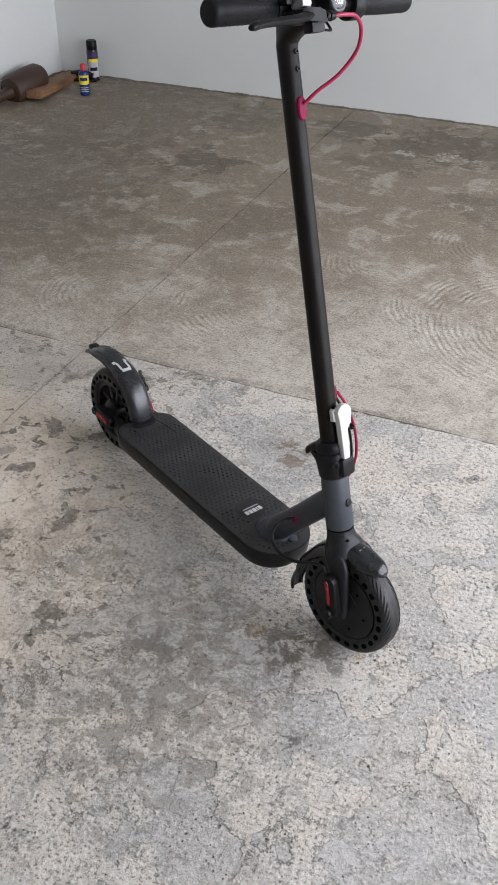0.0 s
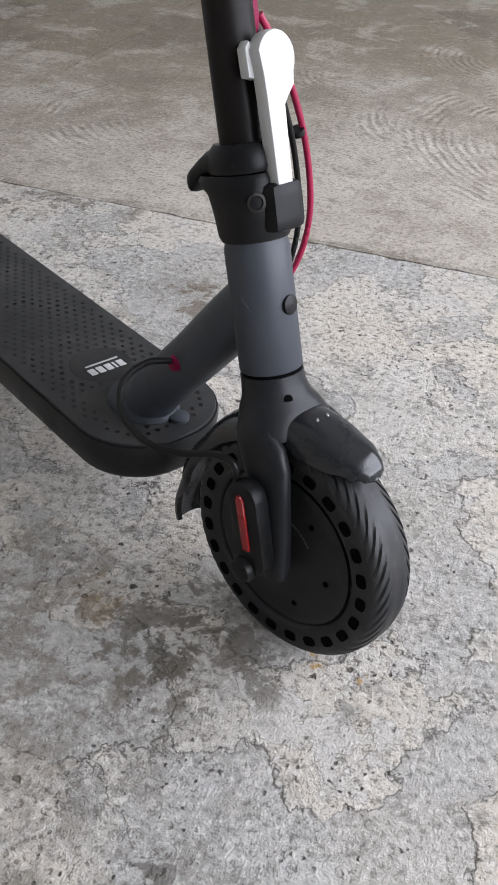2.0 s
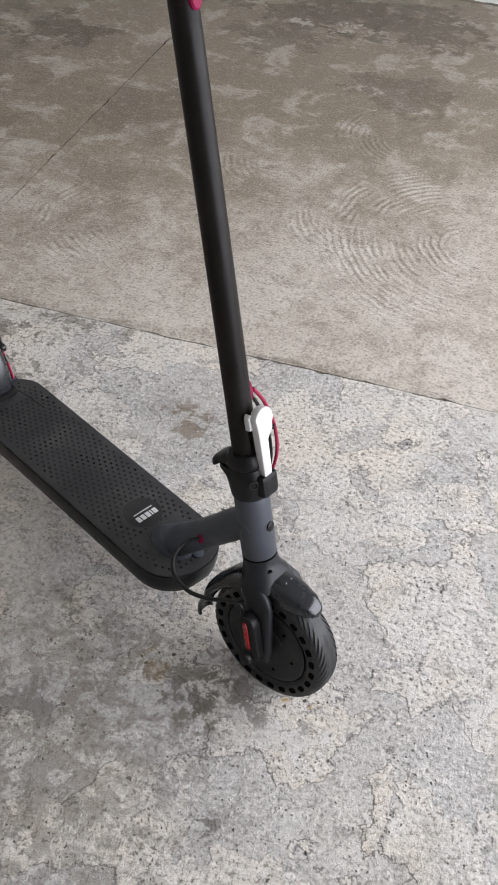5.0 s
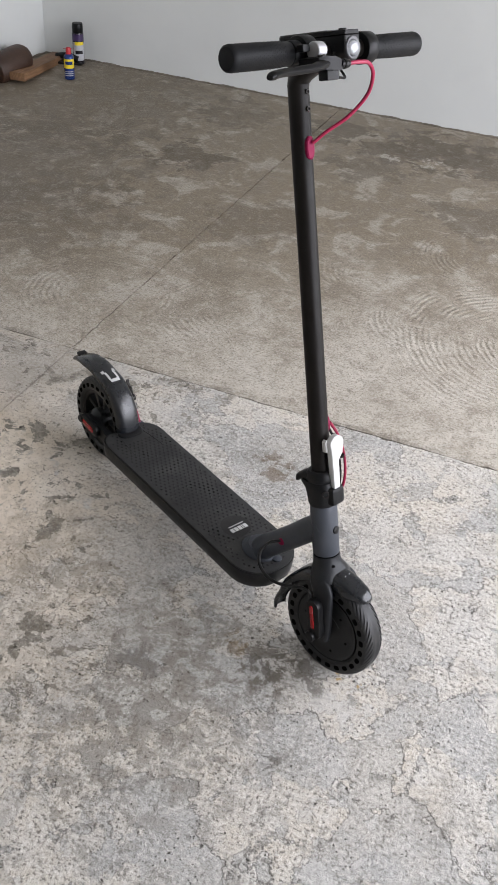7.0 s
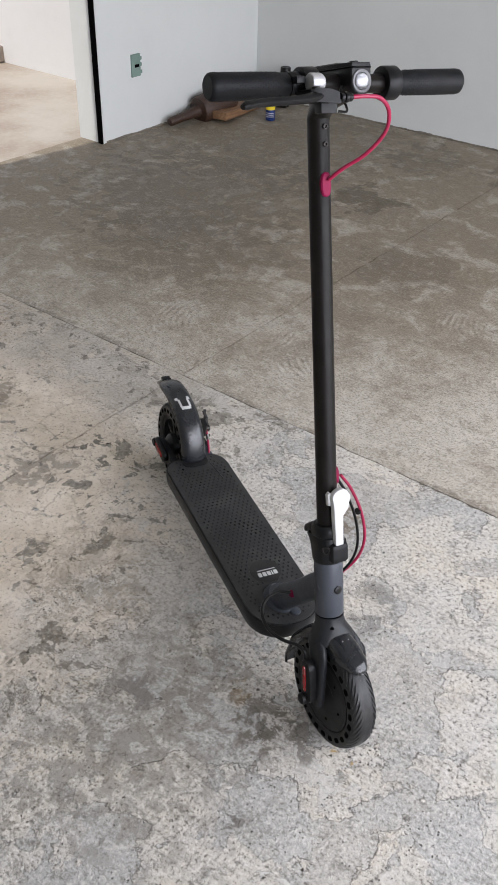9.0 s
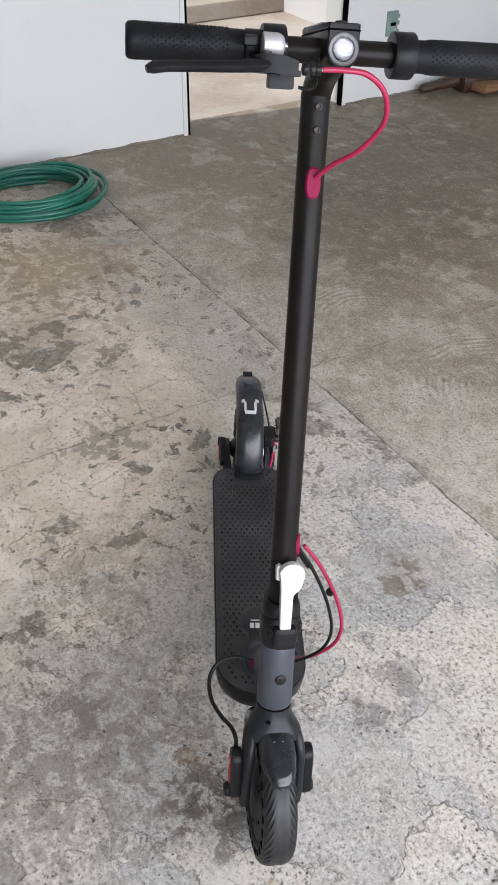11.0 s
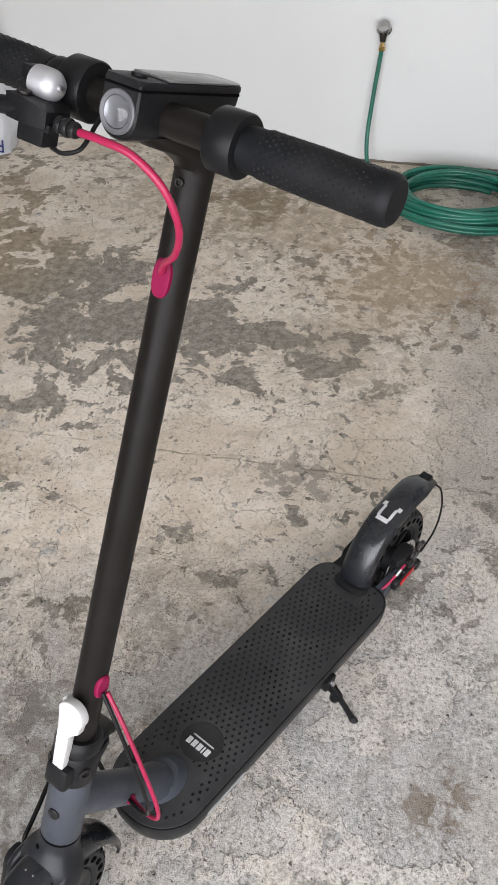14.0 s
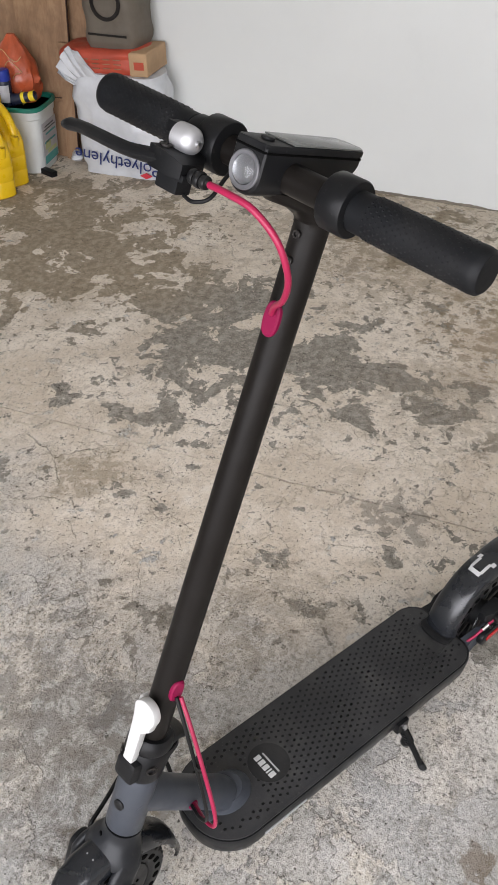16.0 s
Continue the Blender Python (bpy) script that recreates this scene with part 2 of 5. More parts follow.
    mottle, grit = n.noise(19.0, 9.0, 0.74, 0.3), n.noise(150.0, 5.0, 0.74)
    col = n.mix(n.math("MULTIPLY", n.span(mottle, 0.47, 0.40), n.span(damp_falloff, 0.0, 0.8, 0.28, 0.45)), col, (0.175, 0.142, 0.098))
    col = n.mix(n.math("MULTIPLY", n.span(mottle, 0.54, 0.61), n.span(damp_falloff, 0.0, 1.0, 0.4, 0.2)), col, (0.58, 0.54, 0.47))
    col = n.mix(n.math("MULTIPLY", n.span(grit, 0.46, 0.39), 0.70), col, (0.12, 0.100, 0.074))
    col = n.mix(n.math("MULTIPLY", n.span(grit, 0.53, 0.61), n.span(damp_falloff, 0.0, 1.0, 0.4, 0.22)), col, (0.68, 0.64, 0.57))
    pits = n.math("MULTIPLY", n.span(n.voronoi(55.0), 0.14, 0.06), n.span(n.noise(8.0), 0.52, 0.66))
    col = n.mix(n.math("MULTIPLY", pits, 0.7), col, (0.09, 0.08, 0.065))
    specks = n.math("MULTIPLY", n.span(n.voronoi(17.0), 0.075, 0.04), n.span(n.noise(3.0), 0.5, 0.6))
    col = n.mix(n.math("MULTIPLY", specks, 0.45), col, (0.68, 0.65, 0.60))
    col = n.mix(n.math("MULTIPLY", n.span(fine, 0.53, 0.66), n.span(damp_falloff, 0.0, 1.0, 0.45, 0.16)), col, (0.60, 0.56, 0.50))
    col = n.mix(n.math("MULTIPLY", n.span(fine, 0.46, 0.37), 0.6), col, (0.14, 0.12, 0.094))
    h = n.math("ADD", n.math("MULTIPLY", n.math("ADD", n.math("ADD", fine, n.math("MULTIPLY", mottle, 0.8)), n.math("MULTIPLY", grit, 0.7)), 0.5), n.math("SUBTRACT", n.math("MULTIPLY", n.math("SUBTRACT", lines, dips), 0.6), pits))
    return n.done(col, n.span(mid, 0.3, 0.7, 0.42, 0.68), 0.0, n.bump(h, 0.65, 0.004), Specular_IOR_Level=0.45)


def concrete_worn():
    """Old rough slab: grey and cream grit, a beige skim flaked away to grey, stains and darker patches."""
    n = Nodes("concrete_worn")
    n.where(True)
    w = warped(n, 9.0, 0.16)
    sep = n.node("SeparateXYZ", Vector=n.where())
    x, y = sep.outputs[0], sep.outputs[1]
    big, mid = n.noise(1.3, 6.0, 0.62, 0.3), n.noise(6.5, 8.0, 0.7, 0.5)
    fine, grit, sand = n.noise(40.0, 6.0, 0.70), n.noise(120.0, 5.0, 0.74), n.noise(380.0, 3.0, 0.7)
    gx = n.math("ADD", n.math("MULTIPLY", n.math("SUBTRACT", big, 0.5), 1.6), x)
    # bare slab: grey hollows under a paler, grittier crust with broken edges
    zone = n.noise(3.6, 10.0, 0.62, 0.12)
    crust = n.span(zone, 0.492, 0.506)
    warm = n.span(n.noise(2.4, 6.0, 0.65), 0.42, 0.58)
    low = n.mix(warm, (0.448, 0.440, 0.416), (0.495, 0.470, 0.425))
    high = n.mix(warm, (0.570, 0.541, 0.490), (0.622, 0.568, 0.485))
    bare = n.mix(crust, low, high)
    bare = n.mix(n.math("MULTIPLY", n.span(mid, 0.46, 0.38), 0.38), bare, (0.33, 0.315, 0.285))
    mottle = n.noise(17.0, 9.0, 0.74, 0.3)
    bare = n.mix(n.math("MULTIPLY", n.span(mottle, 0.46, 0.40), 0.55), bare, (0.265, 0.250, 0.222))
    bare = n.mix(n.math("MULTIPLY", n.span(mottle, 0.54, 0.60), 0.4), bare, (0.68, 0.65, 0.60))
    rough_at = n.math("MULTIPLY", n.span(n.noise(3.3, 4.0, 0.6), 0.40, 0.56, 0.75, 1.0), n.span(crust, 0.0, 1.0, 0.75, 1.0))
    bare = n.mix(n.math("MULTIPLY", n.math("MULTIPLY", n.span(grit, 0.52, 0.59), 0.7), rough_at), bare, (0.76, 0.73, 0.68))
    bare = n.mix(n.math("MULTIPLY", n.math("MULTIPLY", n.span(grit, 0.465, 0.39), 0.88), rough_at), bare, (0.165, 0.150, 0.128))
    bare = n.mix(n.math("MULTIPLY", n.span(fine, 0.43, 0.34), 0.45), bare, (0.22, 0.203, 0.178))
    # thin chips of old surface
    chip_n = n.noise(12.0, 9.0, 0.62, 0.1)
    chip = n.math("MULTIPLY", n.span(chip_n, 0.548, 0.556), n.span(n.noise(2.9, 3.0), 0.42, 0.55))
    bare = n.mix(n.math("MULTIPLY", chip, 0.5), bare, (0.60, 0.585, 0.555))
    # thin dark outline painted as shade at the chips' edges
    chip_rim = n.math("MULTIPLY", n.span(n.math("ABSOLUTE", n.math("SUBTRACT", chip_n, 0.547)), 0.0060, 0.0015), n.span(n.noise(2.9, 3.0), 0.42, 0.55))
    bare = n.mix(n.math("MULTIPLY", chip_rim, 0.5), bare, (0.17, 0.155, 0.135))
    # shade along the crust's broken rims, painted as dark lines
    rim = n.math("MULTIPLY", n.span(n.math("ABSOLUTE", n.math("SUBTRACT", zone, 0.494)), 0.0048, 0.0012), n.span(n.noise(5.0, 3.0), 0.44, 0.52))
    bare = n.mix(n.math("MULTIPLY", rim, 0.75), bare, (0.125, 0.112, 0.095))
    # beige skim
    skim = n.mix(n.span(n.noise(3.2, 6.0, 0.65), 0.40, 0.60), (0.635, 0.548, 0.440), (0.78, 0.700, 0.595))
    skim = n.mix(n.math("MULTIPLY", n.span(fine, 0.52, 0.62), 0.4), skim, (0.77, 0.71, 0.635))
    skim = n.mix(n.math("MULTIPLY", n.span(mottle, 0.47, 0.41), 0.40), skim, (0.42, 0.355, 0.275))
    skim = n.mix(n.math("MULTIPLY", n.span(grit, 0.45, 0.38), 0.55), skim, (0.25, 0.212, 0.165))
    skim_at = n.math("MULTIPLY", n.span(gx, -0.45, -1.0), n.span(n.noise(11.0, 8.0, 0.72, 0.4), 0.35, 0.40))
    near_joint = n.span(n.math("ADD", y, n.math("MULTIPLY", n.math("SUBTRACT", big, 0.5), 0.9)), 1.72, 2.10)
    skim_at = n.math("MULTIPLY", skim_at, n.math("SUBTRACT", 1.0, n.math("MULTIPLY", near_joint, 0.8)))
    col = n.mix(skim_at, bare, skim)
    # uneven darker tone along the joint, stronger to the west
    joint_tone = n.math("MULTIPLY", n.math("MULTIPLY", near_joint, n.span(gx, -0.5, -1.2)), n.span(n.noise(4.0, 6.0, 0.65), 0.36, 0.6, 0.25, 0.6))
    col = n.mix(joint_tone, col, (0.315, 0.275, 0.222))
    # flakes where the skim has come away: ragged small ones everywhere, a broad field in places
    pn = n.noise(7.0, 11.0, 0.66, 0.3)
    lot = n.noise(1.7, 3.0, 0.5)
    edge = n.math("SUBTRACT", 0.645, n.math("MULTIPLY", n.span(lot, 0.40, 0.62), 0.070))
    for px, py, r in WORN_PATCHES:
        edge = n.math("SUBTRACT", edge, n.math("MULTIPLY", blob(n, px, py, r, w, 0.9), 0.105))
    patch = n.span(pn, edge, n.math("ADD", edge, 0.008), smooth=False)
    ps = n.noise(23.0, 9.0, 0.66, 0.3)
    cut = n.math("SUBTRACT", 0.632, n.math("MULTIPLY", n.span(n.noise(3.1, 3.0, 0.6), 0.40, 0.62), 0.080))
    patch = n.math("MAXIMUM", patch, n.span(ps, cut, n.math("ADD", cut, 0.012), smooth=False))
    patch = n.math("MULTIPLY", patch, n.span(gx, -0.3, -0.7))
    grey = n.mix(n.span(fine, 0.42, 0.60), (0.190, 0.172, 0.142), (0.335, 0.306, 0.258))
    grey = n.mix(n.math("MULTIPLY", n.span(grit, 0.53, 0.60), 0.4), grey, (0.5, 0.465, 0.41))
    # near the wall the bare places are ochre with old damp
    ochre = n.math("MULTIPLY", n.math("MAXIMUM", blob(n, -2.05, 0.12, 0.62, w, 0.35), blob(n, -2.65, 1.15, 0.40, w, 0.5)), 0.9)
    grey = n.mix(ochre, grey, n.mix(n.span(fine, 0.40, 0.62), (0.270, 0.212, 0.140), (0.400, 0.328, 0.232)))
    col = n.mix(n.math("MULTIPLY", patch, 0.92), col, grey)
    # pinholes and dark crumbs
    pits = n.math("MULTIPLY", n.span(n.voronoi(85.0, "F1", 1.0, warped(n, 120.0, 0.008)), 0.19, 0.10), n.span(n.noise(11.0), 0.45, 0.58))
    big_pits = n.math("MULTIPLY", n.span(n.voronoi(30.0, "F1", 1.0, warped(n, 90.0, 0.014)), 0.12, 0.07), n.span(n.noise(7.0), 0.52, 0.6))
    pits = n.math("MAXIMUM", pits, big_pits)
    col = n.mix(n.math("MULTIPLY", pits, 0.88), col, (0.06, 0.052, 0.042))
    # wandering hair cracks
    cr = n.voronoi(2.0, "DISTANCE_TO_EDGE", 1.0, warped(n, 4.0, 0.12))
    crack = n.math("MULTIPLY", n.span(cr, 0.005, 0.002), n.span(n.noise(2.4, 2.0), 0.58, 0.65))
    col = n.mix(n.math("MULTIPLY", crack, 0.3), col, (0.12, 0.105, 0.085))
    torn = n.noise(24.0, 9.0, 0.72, 0.3)
    for sx_, sy_, r, f, c in WORN_MARKS:
        d_ = blob(n, sx_, sy_, r, w, 0.8)
        m_ = n.span(n.math("ADD", torn, n.math("MULTIPLY", d_, 0.13)), 0.565, 0.605)
        col = n.mix(n.math("MULTIPLY", n.math("ADD", n.math("MULTIPLY", n.math("MULTIPLY", m_, n.span(d_, 0.0, 0.25)), 0.75), n.math("MULTIPLY", d_, 0.25)), f), col, c)
    # the skim is smoother than the bare slab
    coarse = n.math("SUBTRACT", 1.0, n.math("MULTIPLY", skim_at, n.math("SUBTRACT", 0.62, n.math("MULTIPLY", patch, 0.35))))
    h = n.math("ADD", n.math("MULTIPLY", fine, 0.40), n.math("MULTIPLY", n.math("ADD", n.math("MULTIPLY", grit, 0.85), n.math("MULTIPLY", sand, 0.30)), coarse))
    h = n.math("ADD", n.math("ADD", h, n.math("MULTIPLY", chip, 0.22)), n.math("ADD", n.math("MULTIPLY", crust, 0.40), n.math("MULTIPLY", mottle, 0.4)))
    h = n.math("SUBTRACT", n.math("ADD", h, n.math("MULTIPLY", mid, 0.7)), n.math("ADD", pits, n.math("ADD", n.math("MULTIPLY", patch, 0.25), n.math("MULTIPLY", crack, 0.5))))
    return n.done(col, n.span(mid, 0.3, 0.7, 0.74, 0.92), 0.0, n.bump(h, 1.0, 0.0060), Specular_IOR_Level=0.25)


BROWN, DAMP = (0.13, 0.095, 0.055), (0.088, 0.066, 0.040)
TROWEL_FANS = [(0.16, 2.84, 0.52, 0.8, 195), (-0.16, 2.86, 0.26, 0.55, 215), (-0.10, 3.42, 0.30, 0.6, 170), (-0.74, 2.62, 0.34, 0.6, 190), (-1.24, 2.52, 0.30, 0.5, 160), (-0.45, 3.10, 0.30, 0.45, 250), (0.5, 3.3, 0.35, 0.6, 200)]
SMOOTH_STAINS = [
    (-1.02, 4.55, 0.15, 0.75, DAMP), (-0.70, 4.39, 0.16, 0.7, DAMP), (-0.54, 4.52, 0.22, 0.85, DAMP), (-0.25, 4.48, 0.24, 0.8, DAMP), (-0.20, 3.77, 0.16, 0.65, DAMP),
    (-1.53, 3.82, 0.15, 0.85, DAMP), (-1.38, 3.86, 0.07, 0.7, DAMP), (-0.75, 4.10, 0.16, 0.6, DAMP), (-0.98, 3.30, 0.18, 0.4, DAMP), (-1.55, 4.5, 0.20, 0.45, DAMP), (-2.1, 3.4, 0.5, 0.5, DAMP),
    (-2.4, 4.3, 0.7, 0.45, DAMP), (-1.75, 2.95, 0.35, 0.4, DAMP), (-0.70, 4.30, 0.04, 0.7, (0.5, 0.46, 0.40)), (-0.5, 4.33, 0.035, 0.7, (0.5, 0.46, 0.40)),
]
# stains, and broader darker patches south-west of the front wheel
WORN_MARKS = [
    (-0.15, 1.35, 0.050, 0.75, (0.105, 0.090, 0.070)), (-0.085, 1.345, 0.040, 0.75, (0.105, 0.090, 0.070)), (-0.15, 1.29, 0.035, 0.5, (0.12, 0.105, 0.082)), (-0.225, 1.360, 0.026, 0.55, (0.30, 0.20, 0.09)), (0.012, 1.360, 0.012, 0.85, (0.46, 0.29, 0.09)),
    (-0.358, 1.938, 0.042, 0.66, (0.15, 0.106, 0.06)), (-0.36, 1.95, 0.09, 0.2, BROWN), (-0.375, 1.226, 0.040, 0.55, (0.17, 0.18, 0.195)),
    (-0.067, 1.158, 0.018, 0.8, (0.12, 0.11, 0.095)), (-0.13, 1.68, 0.035, 0.6, (0.14, 0.125, 0.11)), (-0.155, 1.76, 0.035, 0.5, (0.15, 0.135, 0.115)), (0.03, 1.32, 0.022, 0.5, (0.20, 0.19, 0.17)), (-0.33, 1.33, 0.10, 0.25, BROWN), (-0.24, 1.14, 0.20, 0.35, (0.21, 0.195, 0.17)), (-0.30, 1.05, 0.16, 0.30, (0.22, 0.205, 0.18)),
    (-0.72, 1.42, 0.13, 0.35, (0.27, 0.22, 0.155)), (-1.09, 1.58, 0.075, 0.6, (0.15, 0.13, 0.105)), (-1.446, 1.77, 0.05, 0.6, (0.19, 0.165, 0.13)), (-1.405, 1.76, 0.04, 0.5, (0.20, 0.175, 0.14)), (-0.45, 1.2, 0.25, 0.25, BROWN),
    (-0.95, 0.85, 0.09, 0.5, (0.2, 0.15, 0.08)), (-2.02, 1.80, 0.26, 0.6, (0.29, 0.205, 0.118)), (-1.62, 1.62, 0.22, 0.35, (0.25, 0.205, 0.15)), (-2.35, 1.35, 0.35, 0.45, (0.24, 0.18, 0.11)), (-2.7, 1.0, 0.4, 0.4, (0.2, 0.16, 0.11)),
]
WORN_PATCHES = [(-2.06, 0.02, 0.40), (-2.36, 0.0, 0.36), (-1.93, 0.36, 0.22), (-1.67, 0.17, 0.2), (-1.57, 0.80, 0.22), (-1.75, 1.05, 0.36), (-1.97, 0.72, 0.15), (-1.6, 1.45, 0.2), (-2.3, 2.0, 0.15), (-2.6, 1.35, 0.25)]
M["concrete_smooth"] = concrete_smooth()
M["concrete_worn"] = concrete_worn()


def court_floor():
    n = Nodes("court_concrete")
    n.where(True)
    a, b = n.noise(1.6, 6.0, 0.6), n.noise(40.0, 4.0)
    col = n.mix(n.span(a, 0.35, 0.65), (0.33, 0.27, 0.22), (0.46, 0.42, 0.37))
    col = n.mix(n.math("MULTIPLY", n.span(b, 0.4, 0.8), 0.3), col, (0.5, 0.47, 0.43))
    return n.done(col, 0.8, 0.0, n.bump(b, 0.4, 0.003))


M["court_concrete"] = court_floor()
M["base_dark"] = plain("base_dark", (0.17, 0.148, 0.118), 0.9, 0.0, 80.0, 0.3, 0.4)


# ---- mesh helpers ----
def part(name, bm, material, parent=None, label="", m=None, smooth=True):
    """Links a bmesh as one mesh object under a thing or a part."""
    me = bpy.data.meshes.new(name)
    if m is not None:
        bm.transform(m)
    bmesh.ops.recalc_face_normals(bm, faces=bm.faces[:])
    if smooth:
        for f in bm.faces:
            f.smooth = True
        for e in bm.edges:
            if len(e.link_faces) == 2 and e.calc_face_angle(0) > radians(38):
                e.smooth = False
    bm.to_mesh(me)
    bm.free()
    me.materials.append(material)
    ob = new(name, me)
    if parent is not None:
        ob.parent = parent
    if label:
        ob["label"] = label
    return ob


def box(sx, sy, sz, at=(0, 0, 0), bevel=0.0, seg=2, turn=None):
    bm = bmesh.new()
    bmesh.ops.create_cube(bm, size=1.0)
    for v in bm.verts:
        v.co = Vector((v.co.x * sx, v.co.y * sy, v.co.z * sz))
    if bevel:
        bmesh.ops.bevel(bm, geom=bm.edges[:], offset=bevel, segments=seg, profile=0.7, affect="EDGES")
    if turn is not None:
        bm.transform(turn)
    bm.transform(Matrix.Translation(at))
    return bm


def loft(sections, caps=True, closed=True):
    """Skin over sections of as many points each."""
    bm = bmesh.new()
    rows = [[bm.verts.new(p) for p in s] for s in sections]
    n = len(rows[0])
    for a, b in zip(rows, rows[1:]):
        for i in range(n if closed else n - 1):
            bm.faces.new((a[i], a[(i + 1) % n], b[(i + 1) % n], b[i]))
    if caps and closed:
        bm.faces.new(rows[0][::-1])
        bm.faces.new(rows[-1])
    return bm


def ring(n, rx, ry, at, power=2.0):
    """Points of a rounded outline in the xy plane; a higher power is squarer."""
    out = []
    for i in range(n):
        a = 2 * math.pi * i / n
        c, s = math.cos(a), math.sin(a)
        out.append((at[0] + rx * math.copysign(abs(c) ** (2 / power), c), at[1] + ry * math.copysign(abs(s) ** (2 / power), s), at[2]))
    return out


def lathe(profile, n=32, caps=True):
    """Profile of (radius, z) round z."""
    return loft([ring(n, max(r, 1e-4), max(r, 1e-4), (0, 0, z)) for r, z in profile], caps)


Y_AXIS = Matrix.Rotation(radians(-90), 4, "X")     # turns z to y
X_AXIS = Matrix.Rotation(radians(90), 4, "Y")      # turns z to x


def smooth_path(points, steps=6):
    p = [Vector(q) for q in points]
    p = [2 * p[0] - p[1]] + p + [2 * p[-1] - p[-2]]
    out = []
    for i in range(1, len(p) - 2):
        a, b, c, d = p[i - 1 : i + 3]
        for k in range(steps):
            t = k / steps
            out.append(0.5 * (2 * b + (c - a) * t + (2 * a - 5 * b + 4 * c - d) * t * t + (3 * b - a - 3 * c + d) * t ** 3))
    return out + [p[-2]]


def tube(points, radius, n=10, steps=6, radii=None, squash=1.0):
    """A round tube along a smooth line; radii: one for each given point."""
    line = smooth_path(points, steps) if steps > 1 else [Vector(q) for q in points]
    up, secs = Vector((0.0313, 0.041, 1)), []
    for i, q in enumerate(line):
        d = (line[min(i + 1, len(line) - 1)] - line[max(i - 1, 0)]).normalized()
        side = d.cross(up)
        if side.length < 0.05:
            side = d.cross(Vector((1, 0, 0)))
        side.normalize()
        over = side.cross(d)
        if radii:
            f = i / max(1, steps)
            k = min(int(f), len(radii) - 2)
            r = radii[k] + (radii[k + 1] - radii[k]) * min(1.0, f - k)
        else:
            r = radius
        secs.append([q + side * r * math.cos(2 * math.pi * j / n) + over * r * squash * math.sin(2 * math.pi * j / n) for j in range(n)])
    return loft(secs)


def prism(outline, z0, z1, bevel=0.0, seg=2):
    """A flat outline (x, y) given thickness."""
    bm = loft([[(x, y, z0) for x, y in outline], [(x, y, z1) for x, y in outline]])
    if bevel:
        bmesh.ops.recalc_face_normals(bm, faces=bm.faces[:])
        rim = [e for e in bm.edges if abs(e.verts[0].co.z - e.verts[1].co.z) < 1e-6]
        bmesh.ops.bevel(bm, geom=rim, offset=bevel, segments=seg, profile=0.6, affect="EDGES")
    return bm


def thing(name, m, label, category, group=""):
    ob = new(name)
    ob.empty_display_size = 0.05
    ob.matrix_world = m
    return tagged(ob, label, category, group)


def words(text, size, m, material, parent, name="lettering"):
    """Letters from the built-in font as a mesh, lying in the xy plane of m."""
    cu = bpy.data.curves.new(name, "FONT")
    cu.body, cu.size, cu.extrude, cu.align_x, cu.align_y = text, size, 0.0006, "CENTER", "CENTER"
    tmp = bpy.data.objects.new(name, cu)
    scene.collection.objects.link(tmp)
    bpy.context.view_layer.update()
    me = bpy.data.meshes.new_from_object(tmp.evaluated_get(bpy.context.evaluated_depsgraph_get()))
    bpy.data.objects.remove(tmp)
    me.transform(m)
    me.name = name
    me.materials.clear()
    me.materials.append(material)
    ob = new(name, me)
    ob.parent = parent
    return ob


# ---- the garage ----
WX, WY, EX, SY, CEIL = -2.92, 4.87, 2.20, -2.6, 2.62
D0, D1, DTOP, WT = 2.772, 3.60, 2.12, 0.16       # doorway in the west wall
JX, JY = -1.115, 2.18                            # joints of the floor


def wall(name, boxes, material, label):
    bm = bmesh.new()
    for (x0, y0, z0), (x1, y1, z1) in boxes:
        b = box(x1 - x0, y1 - y0, z1 - z0, ((x0 + x1) / 2, (y0 + y1) / 2, (z0 + z1) / 2))
        tmp = bpy.data.meshes.new("tmp")
        b.to_mesh(tmp)
        b.free()
        bm.from_mesh(tmp)
        bpy.data.meshes.remove(tmp)
    return tagged(part(name, bm, material, smooth=False), label, "wall", kind="structure")


wall("wall_west", [((WX - WT, SY, -0.05), (WX, D0 - 0.02, CEIL)), ((WX - WT, D1 + 0.02, -0.05), (WX, WY, CEIL)), ((WX - WT, D0 - 0.02, DTOP), (WX, D1 + 0.02, CEIL))],
     M["wall_paint"], "white painted plaster wall with an open doorway")
wall("wall_north", [((WX - WT, WY, -0.05), (EX + 0.2, WY + 0.18, CEIL))], M["wall_paint"], "white painted plaster wall, grey in the shade")
wall("wall_south", [((WX - WT, SY - 0.18, -0.05), (EX + 0.2, SY, CEIL))], M["wall_paint"], "white painted plaster wall of the garage")
wall("wall_east", [((EX, SY, -0.05), (EX + 0.2, -0.3, CEIL)), ((EX, 4.4, -0.05), (EX + 0.2, WY, CEIL)), ((EX, -0.3, 2.35), (EX + 0.2, 4.4, CEIL))],
     M["wall_paint"], "white painted wall with the wide open gate")
tagged(part("ceiling", box(EX + 0.2 - WX + WT, WY - SY + 0.36, 0.16, ((EX + 0.2 + WX - WT) / 2, (WY + SY) / 2, CEIL + 0.08)), M["ceiling_paint"], smooth=False),
       "white painted plaster ceiling", "ceiling", kind="structure")

floor = tagged(part("floor", box(EX - WX + 0.2, WY - SY, 0.06, ((EX + WX) / 2, (WY + SY) / 2, -0.062)), M["base_dark"], smooth=False),
               "old concrete garage floor in four slabs with open joints", "floor", kind="structure")


